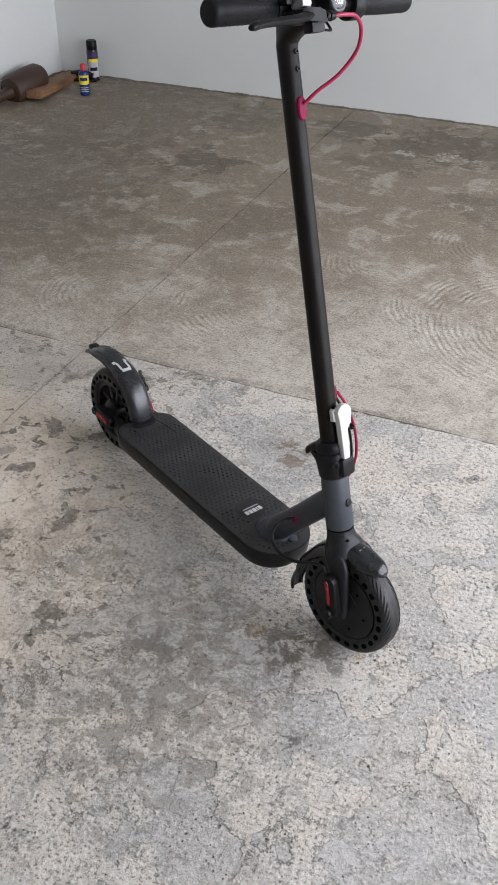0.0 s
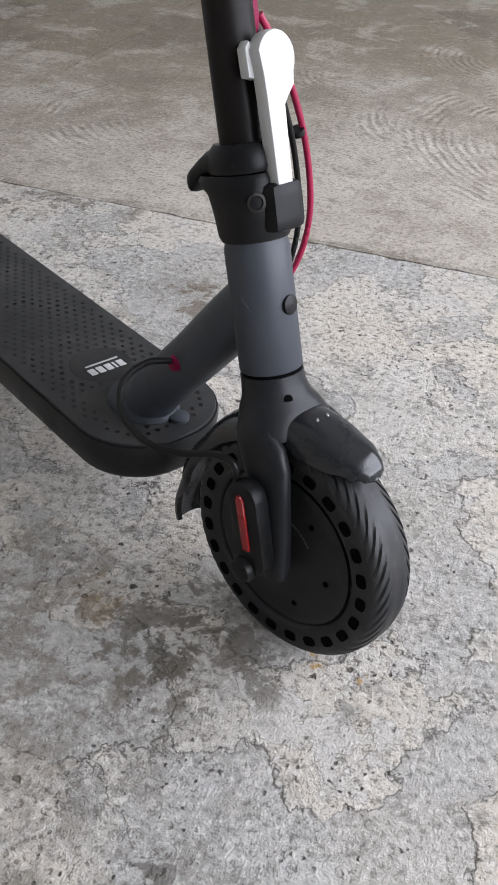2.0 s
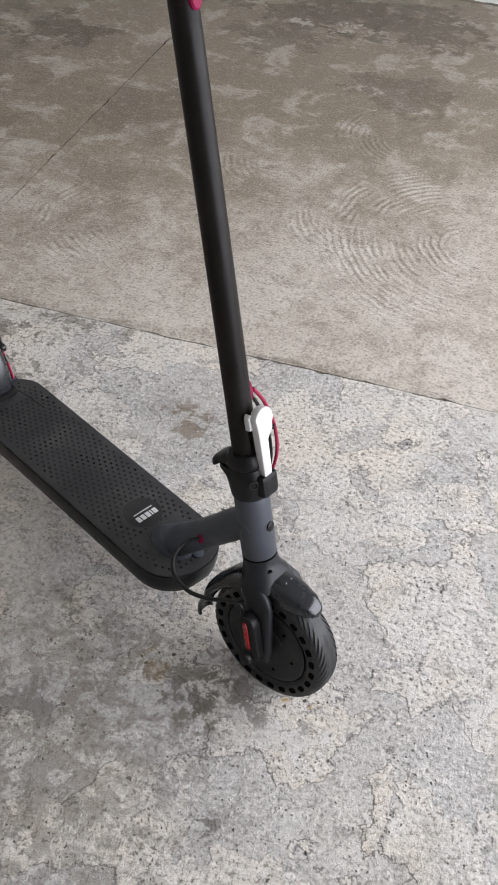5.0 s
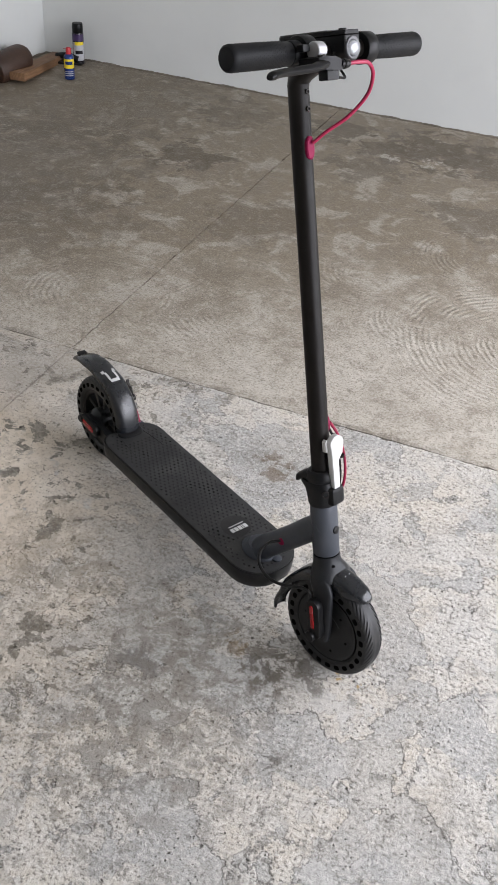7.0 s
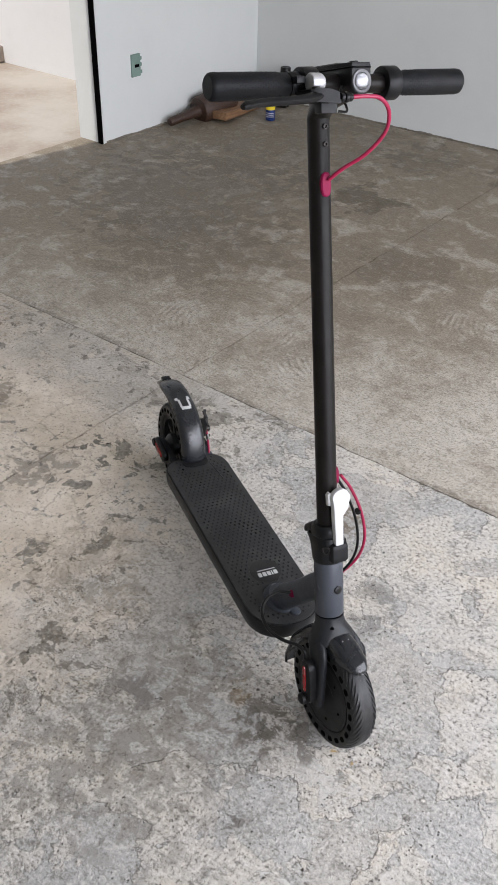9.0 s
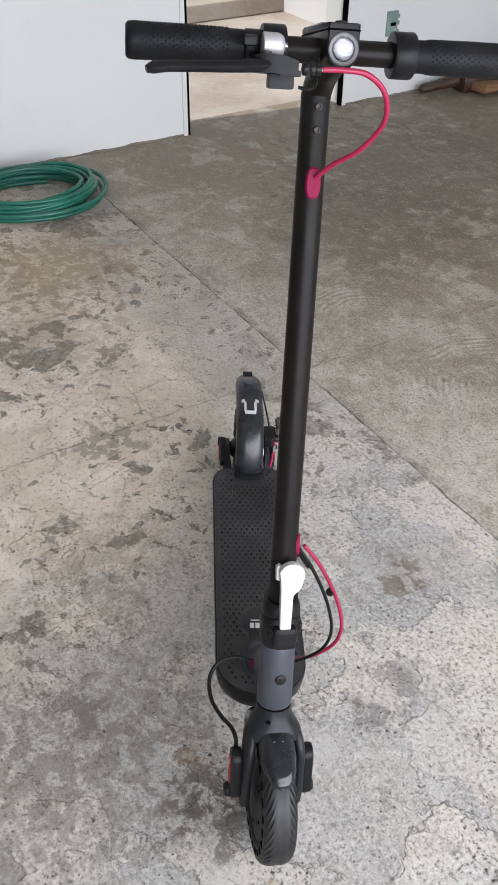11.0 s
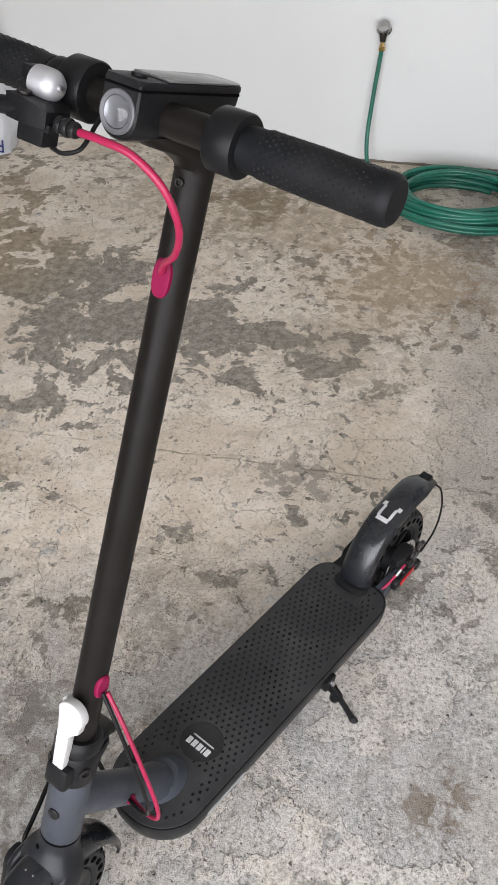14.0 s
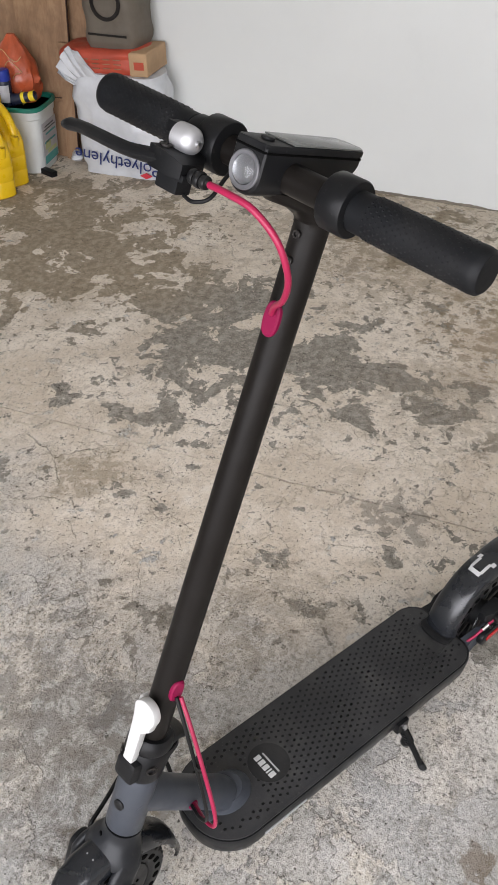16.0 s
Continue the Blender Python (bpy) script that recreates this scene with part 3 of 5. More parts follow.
def slab(x0, x1, y0, y1, material):
    """A slab with slightly crumbled edges along its joints."""
    rnd, out = random.Random(int((x0 + 9) * 31 + (y0 + 9) * 7)), []
    for (ax, ay), (bx, by) in (((x0, y0), (x1, y0)), ((x1, y0), (x1, y1)), ((x1, y1), (x0, y1)), ((x0, y1), (x0, y0))):
        k = max(2, int(math.hypot(bx - ax, by - ay) / 0.02))
        for i in range(k):
            j = 0.0 if i == 0 else noise.noise((ax * 3 + i * 0.7, ay * 5, 0.3)) * 0.0025 + (rnd.random() ** 14) * 0.006
            inx, iny = -(by - ay) / math.hypot(bx - ax, by - ay), (bx - ax) / math.hypot(bx - ax, by - ay)
            out.append((ax + (bx - ax) * i / k + inx * j, ay + (by - ay) * i / k + iny * j))
    bm = loft([[(x, y, -0.035) for x, y in out], [(x, y, 0.0) for x, y in out]])
    return part("slab", bm, material, floor, smooth=False)


g = 0.0012
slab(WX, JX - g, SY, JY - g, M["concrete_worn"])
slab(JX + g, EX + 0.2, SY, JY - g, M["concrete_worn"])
slab(WX - WT, JX - g, JY + g, WY, M["concrete_smooth"])
slab(JX + g, EX + 0.2, JY + g, WY, M["concrete_smooth"])

# doorway: dark steel edge strips on white frames
door = thing("door_1", Matrix.Identity(4), "open doorway edged with dark metal strips", "doorway")
door["kind"] = "structure"
for y, s in ((D0, 1), (D1, -1)):
    part("door_frame", box(WT + 0.012, 0.02, DTOP, (WX - WT / 2, y - s * 0.01, DTOP / 2)), M["wall_paint"], door, smooth=False)
    part("metal_strip", box(0.03, 0.009, DTOP, (WX - 0.009, y + s * 0.0065, DTOP / 2), 0.002), M["hole_dark"], door, "dark metal edge strip", smooth=False)

# the ground outside and the court behind the doorway
tagged(part("ground", box(400, 400, 0.05, (0, 0, -0.125)), M["court_concrete"], smooth=False), "pale concrete ground around the house", "ground", kind="structure")
tagged(part("court_floor", box(3.2, 6.0, 0.06, (WX - WT - 1.6, 4.0, -0.036)), M["court_concrete"], smooth=False), "sunlit pale concrete floor of the court", "floor", kind="structure")
tagged(part("court_step", box(1.5, 6.0, 0.10, (-5.40, 4.0, 0.046), 0.012), M["court_concrete"], smooth=False), "low concrete step across the court", "step", kind="structure")
wall("wall_court_north", [((-6.2, 4.38, -0.05), (WX - WT, 4.56, 2.5))], M["court_paint"], "bright white court wall")
wall("wall_court_west", [((-6.4, 1.0, -0.05), (-6.2, 7.0, 2.5))], M["court_paint"], "white court wall")


def wall_foot(a, b, inward, seed):
    """Ragged lower edge of the plaster, with crumbs of mortar on the floor."""
    a, b, inward = Vector(a), Vector(b), Vector(inward)
    n_ = int((b - a).length / 0.012)
    secs = []
    for i in range(n_ + 1):
        p = a.lerp(b, i / n_)
        h = 0.007 + 0.006 * noise.noise((i * 0.13, seed, 0)) + 0.005 * abs(noise.noise((i * 0.61, seed, 2)))
        d = 0.004 + 0.004 * noise.noise((i * 0.21, seed, 5)) + 0.003 * abs(noise.noise((i * 0.8, seed, 7)))
        q = p + inward * max(0.002, d)
        secs.append([(p.x, p.y, -0.001), (q.x, q.y, -0.001), (q.x, q.y, max(0.002, h) * 0.6), (p.x, p.y, max(0.003, h))])
    return tagged(part("trim", loft(secs), M["base_dark"]), "dark ragged mortar edge at the wall foot", "trim", kind="structure")


wall_foot((WX, SY, 0), (WX, D0 - 0.02, 0), (1, 0, 0), 1)
wall_foot((WX, D1 + 0.02, 0), (WX, WY, 0), (1, 0, 0), 2)
wall_foot((WX, WY, 0), (EX, WY, 0), (0, -1, 0), 3)

# ---- the scooter: x ahead, y to its left, z up, leaning on its stand ----
scooter = thing("electric_scooter", pose(0.0050, 1.3692, 0.0, -3.05, 0, -28.383),
                "black and grey folding electric scooter leaning on its kickstand on concrete", "scooter")
RAKE, STEER = 17.1, 5.2
S = Matrix.Translation((-0.0292, 0, 0)) @ Matrix.Rotation(radians(-RAKE), 4, "Y") @ Matrix.Rotation(radians(STEER), 4, "Z")
RISE = 0.0190                                     # how far the stem carries the bar up
TOP = S @ Matrix.Translation((0, 0, RISE))
TYRE_R, TYRE_W = 0.108, 0.0245


HUB_R = 0.0785


def tyre_mesh(n=360):
    """Solid tyre round y: flat flanks, rounded shoulders and slanted tread cuts."""
    half = [(TYRE_W * 0.80, HUB_R - 0.004), (TYRE_W * 0.97, HUB_R), (TYRE_W, HUB_R + 0.003), (TYRE_W, 0.0895), (TYRE_W * 0.99, 0.0965)]
    for j in range(1, 11):
        a = radians(90 * j / 11)
        half.append((TYRE_W * (0.985 * math.cos(a) ** 0.85), 0.0965 + (TYRE_R - 0.0965) * math.sin(a) ** 0.9))
    prof = half + [(0.0, TYRE_R)] + [(-y, r) for y, r in half[::-1]]
    bm, rows = bmesh.new(), []
    for i in range(n):
        th, row = 2 * math.pi * i / n, []
        for y, r in prof:
            cut = 0.0
            if r > 0.0985:
                cut = 0.0022 if i % 8 < 3 and abs(y) > 0.0120 else 0.0
                cut = 0.0010 if abs(y) < 0.0015 else cut
            a = th - abs(y) * 21.0
            row.append(bm.verts.new(((r - cut) * math.cos(a), y, (r - cut) * math.sin(a))))
        rows.append(row)
    for i in range(n):
        a, b = rows[i], rows[(i + 1) % n]
        for j in range(len(prof) - 1):
            bm.faces.new((a[j], a[j + 1], b[j + 1], b[j]))
    return bm


def flank_hollow_shades(w, m, count=24):
    """Near-black ovals all round both flanks, painted for shade in hollows; one shared mesh."""
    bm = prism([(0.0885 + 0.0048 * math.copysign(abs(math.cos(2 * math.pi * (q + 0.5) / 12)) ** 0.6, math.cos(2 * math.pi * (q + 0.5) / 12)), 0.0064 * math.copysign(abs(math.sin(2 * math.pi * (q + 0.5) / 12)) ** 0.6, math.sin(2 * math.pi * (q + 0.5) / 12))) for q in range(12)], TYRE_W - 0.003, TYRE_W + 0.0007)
    first = part("tyre_hollow_shade", bm, M["hole_dark"], w, "", smooth=False)
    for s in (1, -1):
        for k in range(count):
            ob = first if s > 0 and k == 0 else new("tyre_hollow_shade", first.data)
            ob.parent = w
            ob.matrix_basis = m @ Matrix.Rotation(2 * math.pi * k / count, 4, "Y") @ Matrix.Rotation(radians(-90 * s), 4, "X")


def wheel(name, m, motor):
    w = part(name, lathe([(0.030, -0.021), (HUB_R - 0.001, -0.018), (HUB_R, -0.015), (HUB_R, 0.015), (HUB_R - 0.001, 0.018), (0.030, 0.021)], 64), M["hub_black"], scooter, "", m @ Y_AXIS)
    part("tyre", tyre_mesh(), M["rubber"], w, "black honeycomb tyre with slanted tread", m)
    flank_hollow_shades(w, m)
    if motor:
        for s in (-1, 1):
            cover = part("hub_cover", lathe([(0.0735, 0.0175), (0.0730, 0.0215), (0.068, 0.0228), (0.064, 0.0222), (0.030, 0.0248), (0.012, 0.0252)], 64), M["hub_black"], w, "", m @ Matrix.Scale(s, 4, (0, 1, 0)) @ Y_AXIS)
            part("cover_rim", lathe([(0.0760, 0.0170), (0.0772, 0.0200), (0.0758, 0.0216), (0.0742, 0.0200), (0.0742, 0.0170)], 64, False), M["plastic_black"], w, "", m @ Matrix.Scale(s, 4, (0, 1, 0)) @ Y_AXIS)
            for k in range(6):
                a = 2 * math.pi * k / 6 + 0.35
                part("hub_bolt", lathe([(0.0026, 0.0225), (0.0026, 0.0240), (0.0019, 0.0243), (0.0012, 0.0234)], 8), M["hole_dark"], cover, "", m @ Matrix.Scale(s, 4, (0, 1, 0)) @ Y_AXIS @ Matrix.Translation((0.052 * math.cos(a), 0.052 * math.sin(a), 0)))
            # row of stamped characters, too small to read
            if s < 0:
                for k in range(8):
                    a = radians(62 - k * 5.6)
                    part("stamped_mark", box(0.0015, 0.0004, 0.0026, (0, 0, 0)), M["stamp_dim"], cover, "", m @ Matrix.Rotation(-a, 4, "Y") @ Matrix.Translation((0.037, -0.0249, 0)), smooth=False)
    return w


FRONT = S @ Matrix.Translation((0.0075, 0, 0.1145))
wheel("front_wheel", FRONT, True)
REAR = Matrix.Translation((-0.893, 0, 0.1085))


def rear_wheel():
    w = part("rear_wheel", lathe([(0.066, -0.018), (HUB_R - 0.001, -0.018), (HUB_R, -0.015), (HUB_R, 0.015), (HUB_R - 0.001, 0.018), (0.066, 0.018), (0.066, -0.018)], 64, False), M["hub_black"], scooter, "", REAR @ Y_AXIS)
    part("hub", lathe([(0.012, -0.040), (0.028, -0.024), (0.028, 0.024), (0.012, 0.040)], 24), M["hub_black"], w, "", REAR @ Y_AXIS)
    part("tyre", tyre_mesh(), M["rubber"], w, "black honeycomb tyre with slanted tread", REAR)
    flank_hollow_shades(w, REAR)
    for k in range(9):
        part("spoke", box(0.042, 0.020, 0.012, (0.046, 0, 0), 0.003), M["hub_black"], w, "", REAR @ Matrix.Rotation(2 * math.pi * k / 9, 4, "Y"))
    disc = part("brake_disc", lathe([(0.027, 0.0335), (0.053, 0.0335), (0.053, 0.0352), (0.027, 0.0352), (0.027, 0.0335)], 48, False), M["steel"], w, "drilled steel brake disc", REAR @ Y_AXIS)
    # dark plugs painted in for shade inside the drilled holes
    for k in range(14):
        part("disc_hole", lathe([(0.0032, 0.0331), (0.0032, 0.0356)], 8), M["hole_dark"], disc, "", REAR @ Matrix.Rotation(2 * math.pi * k / 14, 4, "Y") @ Matrix.Translation((0.043, 0, 0)) @ Y_AXIS)


rear_wheel()


def arch(a0, a1, radius, half, drop, at, n=28, k=13, thick=0.0022, nose=0.0, tail=0.0):
    """A mudguard: an arched section swept from angle a0 to a1 round y. radius and half are functions of 0..1."""
    outer, inner = [], []
    for i in range(n + 1):
        f = (i / n) ** 1.5
        a = radians(a0 + (a1 - a0) * f)
        r, h, d = radius(f), half(f), drop(f)
        so, si = [], []
        for j in range(k + 1):
            u = math.pi * j / k
            y, dd = h * math.copysign(abs(math.cos(u)) ** 0.75, math.cos(u)), d * (1 - abs(math.sin(u)) ** 0.75)
            for lst, rr, yy in ((so, r - dd, y), (si, r - dd - thick, y * (1 - thick / max(h, 0.004)))):
                lst.append((at[0] + rr * math.cos(a), at[1] + yy, at[2] + rr * math.sin(a)))
        outer.append(so)
        inner.append(si)
    return loft([o + i[::-1] for o, i in zip(outer, inner)])


# fork: crown, two legs, covers with red strips, mudguard
crown_sections = []
for z, rx, ry, x, p in ((0.2700, 0.0258, 0.0258, 0, 2), (0.262, 0.0262, 0.0262, 0.0005, 2.0), (0.252, 0.0275, 0.0282, 0.0020, 2.1), (0.244, 0.0300, 0.0325, 0.0045, 2.4), (0.236, 0.0310, 0.0375, 0.0062, 2.4), (0.229, 0.0315, 0.0410, 0.0072, 2.5), (0.2235, 0.0305, 0.0425, 0.0076, 2.6)):
    crown_sections.append(ring(32, rx, ry, (x, 0, z), p))
fork = part("fork", loft(crown_sections), M["fork_black"], scooter, "matt black fork crown", S)
part("crown_gap", lathe([(0.0242, 0.2690), (0.0242, 0.2735)], 32), M["hole_dark"], fork, "", S)
for s in (-1, 1):
    secs = []
    for z, rx, ry, x, y in ((0.238, 0.016, 0.0030, 0.0060, 0.0300), (0.230, 0.0195, 0.0060, 0.0068, 0.0336), (0.220, 0.0245, 0.0080, 0.0132, 0.0356), (0.205, 0.0240, 0.0080, 0.0190, 0.0378), (0.170, 0.0195, 0.0080, 0.0198, 0.0392), (0.140, 0.0170, 0.0080, 0.0190, 0.0400), (0.115, 0.0150, 0.0078, 0.0165, 0.0400), (0.100, 0.0110, 0.0070, 0.0160, 0.0400)):
        secs.append(ring(20, rx, ry, (x, s * y, z), 3.0))
    part("fork_leg", loft(secs), M["fork_black"], fork, "", S)
    out = []
    for i in range(24):
        a = 2 * math.pi * i / 24
        out.append((0.0100 + 0.0160 * math.cos(a), (0.180 if math.sin(a) >= 0 else 0.125) + 0.0160 * math.sin(a)))
    flat = Matrix.Rotation(radians(90), 4, "X")
    bm = prism(out, 0, 0.016, 0.004)
    cover = part("fork_cover", bm, M["plastic_black"], fork, "", S @ Matrix.Translation((0, s * 0.054 + 0.008, 0)) @ flat)
    part("red_strip", prism([(0.0050, 0.134), (0.0120, 0.134), (0.0130, 0.138), (0.0130, 0.181), (0.0110, 0.185), (0.0070, 0.185), (0.0050, 0.181)], 0, 0.003, 0.0008), M["red_reflector"], cover, "red reflector strip", S @ Matrix.Translation((0, s * 0.0625 + 0.0015, 0)) @ flat)
    part("axle_cap", lathe([(0.011, 0), (0.0115, 0.010), (0.010, 0.0145), (0.006, 0.016)], 20), M["plastic_black"], cover, "", S @ Matrix.Translation((0.002, s * 0.0535, 0.114)) @ Matrix.Scale(s, 4, (0, 1, 0)) @ Y_AXIS)
    # dark plug on the crown's surface, painted for the shade of a hole
    if s < 0:
        part("crown_hole", lathe([(0.0036, -0.006), (0.0036, 0.0004), (0.0020, 0.0006)], 14), M["hole_dark"], fork, "dark round hole", S @ Matrix.Translation((0.0020, 0, 0.2530)) @ Matrix.Rotation(radians(s * 26), 4, "Z") @ Matrix.Translation((0.0278, 0, 0)) @ X_AXIS)
def knots(*pairs):
    """A smooth function of 0..1 through the given (place, value) pairs."""
    def value(f):
        for (a, u), (b, v) in zip(pairs, pairs[1:]):
            if f <= b:
                k = max(0.0, (f - a) / (b - a))
                return u + (v - u) * k * k * (3 - 2 * k)
        return pairs[-1][1]
    return value


guard = part("front_mudguard", arch(41, 187, knots((0, 0.1250), (0.02, 0.1295), (0.06, 0.1314), (0.13, 0.1304), (0.22, 0.1302), (0.4, 0.1262), (0.62, 0.1235), (0.82, 0.1330), (1, 0.1560)), knots((0, 0.0045), (0.012, 0.0115), (0.04, 0.0178), (0.09, 0.0236), (0.16, 0.0268), (0.24, 0.0278), (0.5, 0.0275), (0.8, 0.0235), (1, 0.0160)), knots((0, 0.003), (0.015, 0.0085), (0.05, 0.0160), (0.12, 0.024), (0.2, 0.027), (0.4, 0.024), (0.7, 0.015), (1, 0.009)), (0.0075, 0, 0.1145), 64, 19, 0.0030), M["fender_black"], scooter, "glossy dark plastic mudguard", S)
for y in (-0.006, 0.006):
    part("rivet", lathe([(0.0017, 0), (0.0012, 0.0012)], 8), M["steel"], guard, "", S @ Matrix.Translation((0.0500, y, 0.2372)) @ Matrix.Rotation(radians(20), 4, "Y"))

# frame: head tube, neck, foot on the deck
head = part("head_tube", lathe([(0.0246, 0.2725), (0.0258, 0.2742), (0.0256, 0.3690), (0.0250, 0.3720), (0.0240, 0.3765), (0.0238, 0.3800)], 40), M["frame_grey"], scooter, "grey painted head tube", S)
part("reflector_button", lathe([(0.0078, 0.0), (0.0078, 0.0022), (0.0066, 0.003)], 20), M["plastic_black"], head, "round black button", S @ Matrix.Rotation(radians(5), 4, "Z") @ Matrix.Translation((0.0250, 0.0, 0.3260)) @ X_AXIS)
neck = part("neck_tube", tube([(-0.122, 0, 0.322), (-0.162, 0, 0.276), (-0.203, 0, 0.226), (-0.242, 0, 0.180), (-0.268, 0, 0.150), (-0.282, 0, 0.122)], 0.027, 24, 5, [0.0255, 0.0250, 0.0245, 0.0250, 0.0265, 0.029]), M["frame_grey"], scooter, "grey painted neck tube")
part("neck_foot", loft([ring(28, 0.043, 0.034, (-0.288, 0, 0.124)), ring(28, 0.042, 0.033, (-0.288, 0, 0.1285)), ring(28, 0.037, 0.030, (-0.286, 0, 0.134)), ring(28, 0.029, 0.0265, (-0.283, 0, 0.146))]), M["frame_grey"], neck, "smooth grey foot on the deck")
part("foot_disc", lathe([(0.0105, 0.1255), (0.0105, 0.1295), (0.009, 0.1305)], 20), M["frame_grey"], neck, "small round grey plug", Matrix.Translation((-0.244, 0.012, 0)))
for s in (-1, 1):
    part("cable_grommet", lathe([(0.0075, -0.002), (0.0075, 0.003), (0.005, 0.0055)], 16), M["red_rubber"], neck, "red rubber grommet", Matrix.Translation((-0.206, s * 0.0225, 0.222)) @ Matrix.Scale(s, 4, (0, 1, 0)) @ Matrix.Rotation(radians(-80), 4, "X"))

# folding joint
clamp = part("folding_clamp", loft([ring(32, rx, ry, (x, 0, z), p) for z, rx, ry, x, p in ((0.3775, 0.0262, 0.0262, 0, 2), (0.381, 0.0272, 0.0268, 0, 2.2), (0.400, 0.0285, 0.0275, 0.001, 2.6), (0.412, 0.0300, 0.0275, -0.001, 2.6), (0.422, 0.0350, 0.0275, -0.006, 2.6), (0.4262, 0.0335, 0.0260, -0.006, 2.4))]), M["plastic_black"], scooter, "black folding clamp", S)
part("clamp_collar", loft([ring(32, rx, ry, (x, 0, z), p) for z, rx, ry, x, p in ((0.4275, 0.0270, 0.0270, 0, 2.3), (0.431, 0.0285, 0.0275, 0, 2.4), (0.442, 0.0272, 0.0262, 0, 2.3), (0.4475, 0.0235, 0.0235, 0, 2)) ]), M["plastic_black"], clamp, "", S)
hook = []
for x, z, t, w in ((-0.012, 0.4350, 0.0105, 0.0245), (-0.024, 0.4345, 0.0098, 0.0225), (-0.033, 0.4315, 0.0085, 0.0198), (-0.041, 0.4275, 0.0080, 0.0180), (-0.0475, 0.4235, 0.0088, 0.0168), (-0.0520, 0.4205, 0.0086, 0.0155), (-0.0545, 0.4190, 0.0050, 0.0120)):
    hook.append([(x, p[0], z + p[1]) for p in ring(20, w, t, (0, 0, 0), 3.2)])
part("latch_hook", loft(hook), M["plastic_black"], clamp, "", S)
for a in (-38, 62):
    part("clamp_bolt", lathe([(0.0072, -0.002), (0.0072, 0.0022), (0.0050, 0.0026), (0.0042, -0.001)], 16), M["bolt_dark"], clamp, "dark sunk socket bolt", S @ Matrix.Rotation(radians(a), 4, "Z") @ Matrix.Translation((0.0296, 0, 0.407)) @ X_AXIS)
# lever: straight shank, round head to one side
lever_out = [(-0.0075, 0.405), (0.0075, 0.405), (0.0082, 0.408), (0.0086, 0.462), (0.0135, 0.468), (0.0195, 0.474)]
for i in range(13):
    a = radians(-30 + 190 * i / 12)
    lever_out.append((0.0045 + 0.0185 * math.cos(a), 0.4925 + 0.0185 * math.sin(a)))
lever_out += [(-0.0105, 0.484), (-0.0095, 0.470)]
lever = part("clamp_lever", prism(lever_out, 0.0, 0.012, 0.0025), M["white_paint"], scooter, "white painted locking lever", S @ Matrix(((0, 0, 1, 0.0245), (1, 0, 0, 0.0010), (0, 1, 0, 0.0078), (0, 0, 0, 1))))
part("lever_catch", prism([(-0.0165, 0.478), (-0.0090, 0.476), (-0.0080, 0.497), (-0.0130, 0.5015), (-0.0172, 0.497)], 0.0, 0.009, 0.002), M["white_paint"], lever, "", S @ Matrix(((0, 0, 1, 0.018), (1, 0, 0, 0.0022), (0, 1, 0, 0.0120), (0, 0, 0, 1))))
part("lever_hinge", box(0.024, 0.033, 0.036, (0.0265, 0.002, 0.4010), 0.0105, 4), M["plastic_black"], clamp, "", S)

# stem with screws and grommets
stem = part("stem", loft([ring(40, r, r, (-0.0005, 0, z)) for z, r in ((0.430, 0.0180), (0.60, 0.0177), (0.85, 0.0172), (1.0838 + RISE, 0.0169))]), M["stem_black"], scooter, "tall satin black stem", S)
part("stem_cap", loft([ring(40, 0.0173, 0.0173, (0, 0, 1.0825)), ring(40, 0.0174, 0.0173, (0, 0, 1.0855)), ring(40, 0.020, 0.0172, (0.003, 0, 1.090)), ring(40, 0.030, 0.0170, (0.013, 0, 1.099)), ring(40, 0.046, 0.0168, (0.028, 0, 1.106)), ring(40, 0.053, 0.0164, (0.036, 0, 1.114))]), M["stem_black"], stem, "", TOP)
for z in (1.0685, 1.0935):
    part("stem_screw", lathe([(0.0040, 0), (0.0040, 0.0028), (0.0034, 0.0034), (0.0024, 0.0033), (0.0021, 0.0008)], 16), M["bolt_dark"], stem, "dull steel socket screw", S @ Matrix.Translation((0.0163, 0, z)) @ X_AXIS)
    part("stem_screw", lathe([(0.0040, 0), (0.0040, 0.0028), (0.0034, 0.0034), (0.0021, 0.0008)], 16), M["bolt_dark"], stem, "dull steel socket screw", S @ Matrix.Translation((-0.0163, 0, z)) @ Matrix.Rotation(math.pi, 4, "Z") @ X_AXIS)
for x, y, z, a, h in ((0.0170, 0.0, 1.0105, 0, 0.018), (0.0025, 0.0174, 0.532, 80, 0.016)):
    secs = [ring(20, h, 0.0092, (0, 0, -0.006), 2.6), ring(20, h, 0.0092, (0, 0, 0.001), 2.6), ring(20, h - 0.002, 0.0075, (0, 0, 0.003), 2.6)]
    part("stem_grommet", loft(secs), M["red_rubber"], stem, "red rubber cable grommet", S @ Matrix.Translation((x, y, z)) @ Matrix.Rotation(radians(a), 4, "Z") @ Matrix.Rotation(radians(90), 4, "Y"))

# handlebar
BX, BZ = 0.071, 1.129
BAR = TOP @ Matrix.Translation((BX, -0.0055, BZ)) @ Y_AXIS
bar = part("handlebar", lathe([(0.0128, -0.20), (0.0128, 0.20)], 28), M["stem_black"], scooter, "black handlebar", BAR)


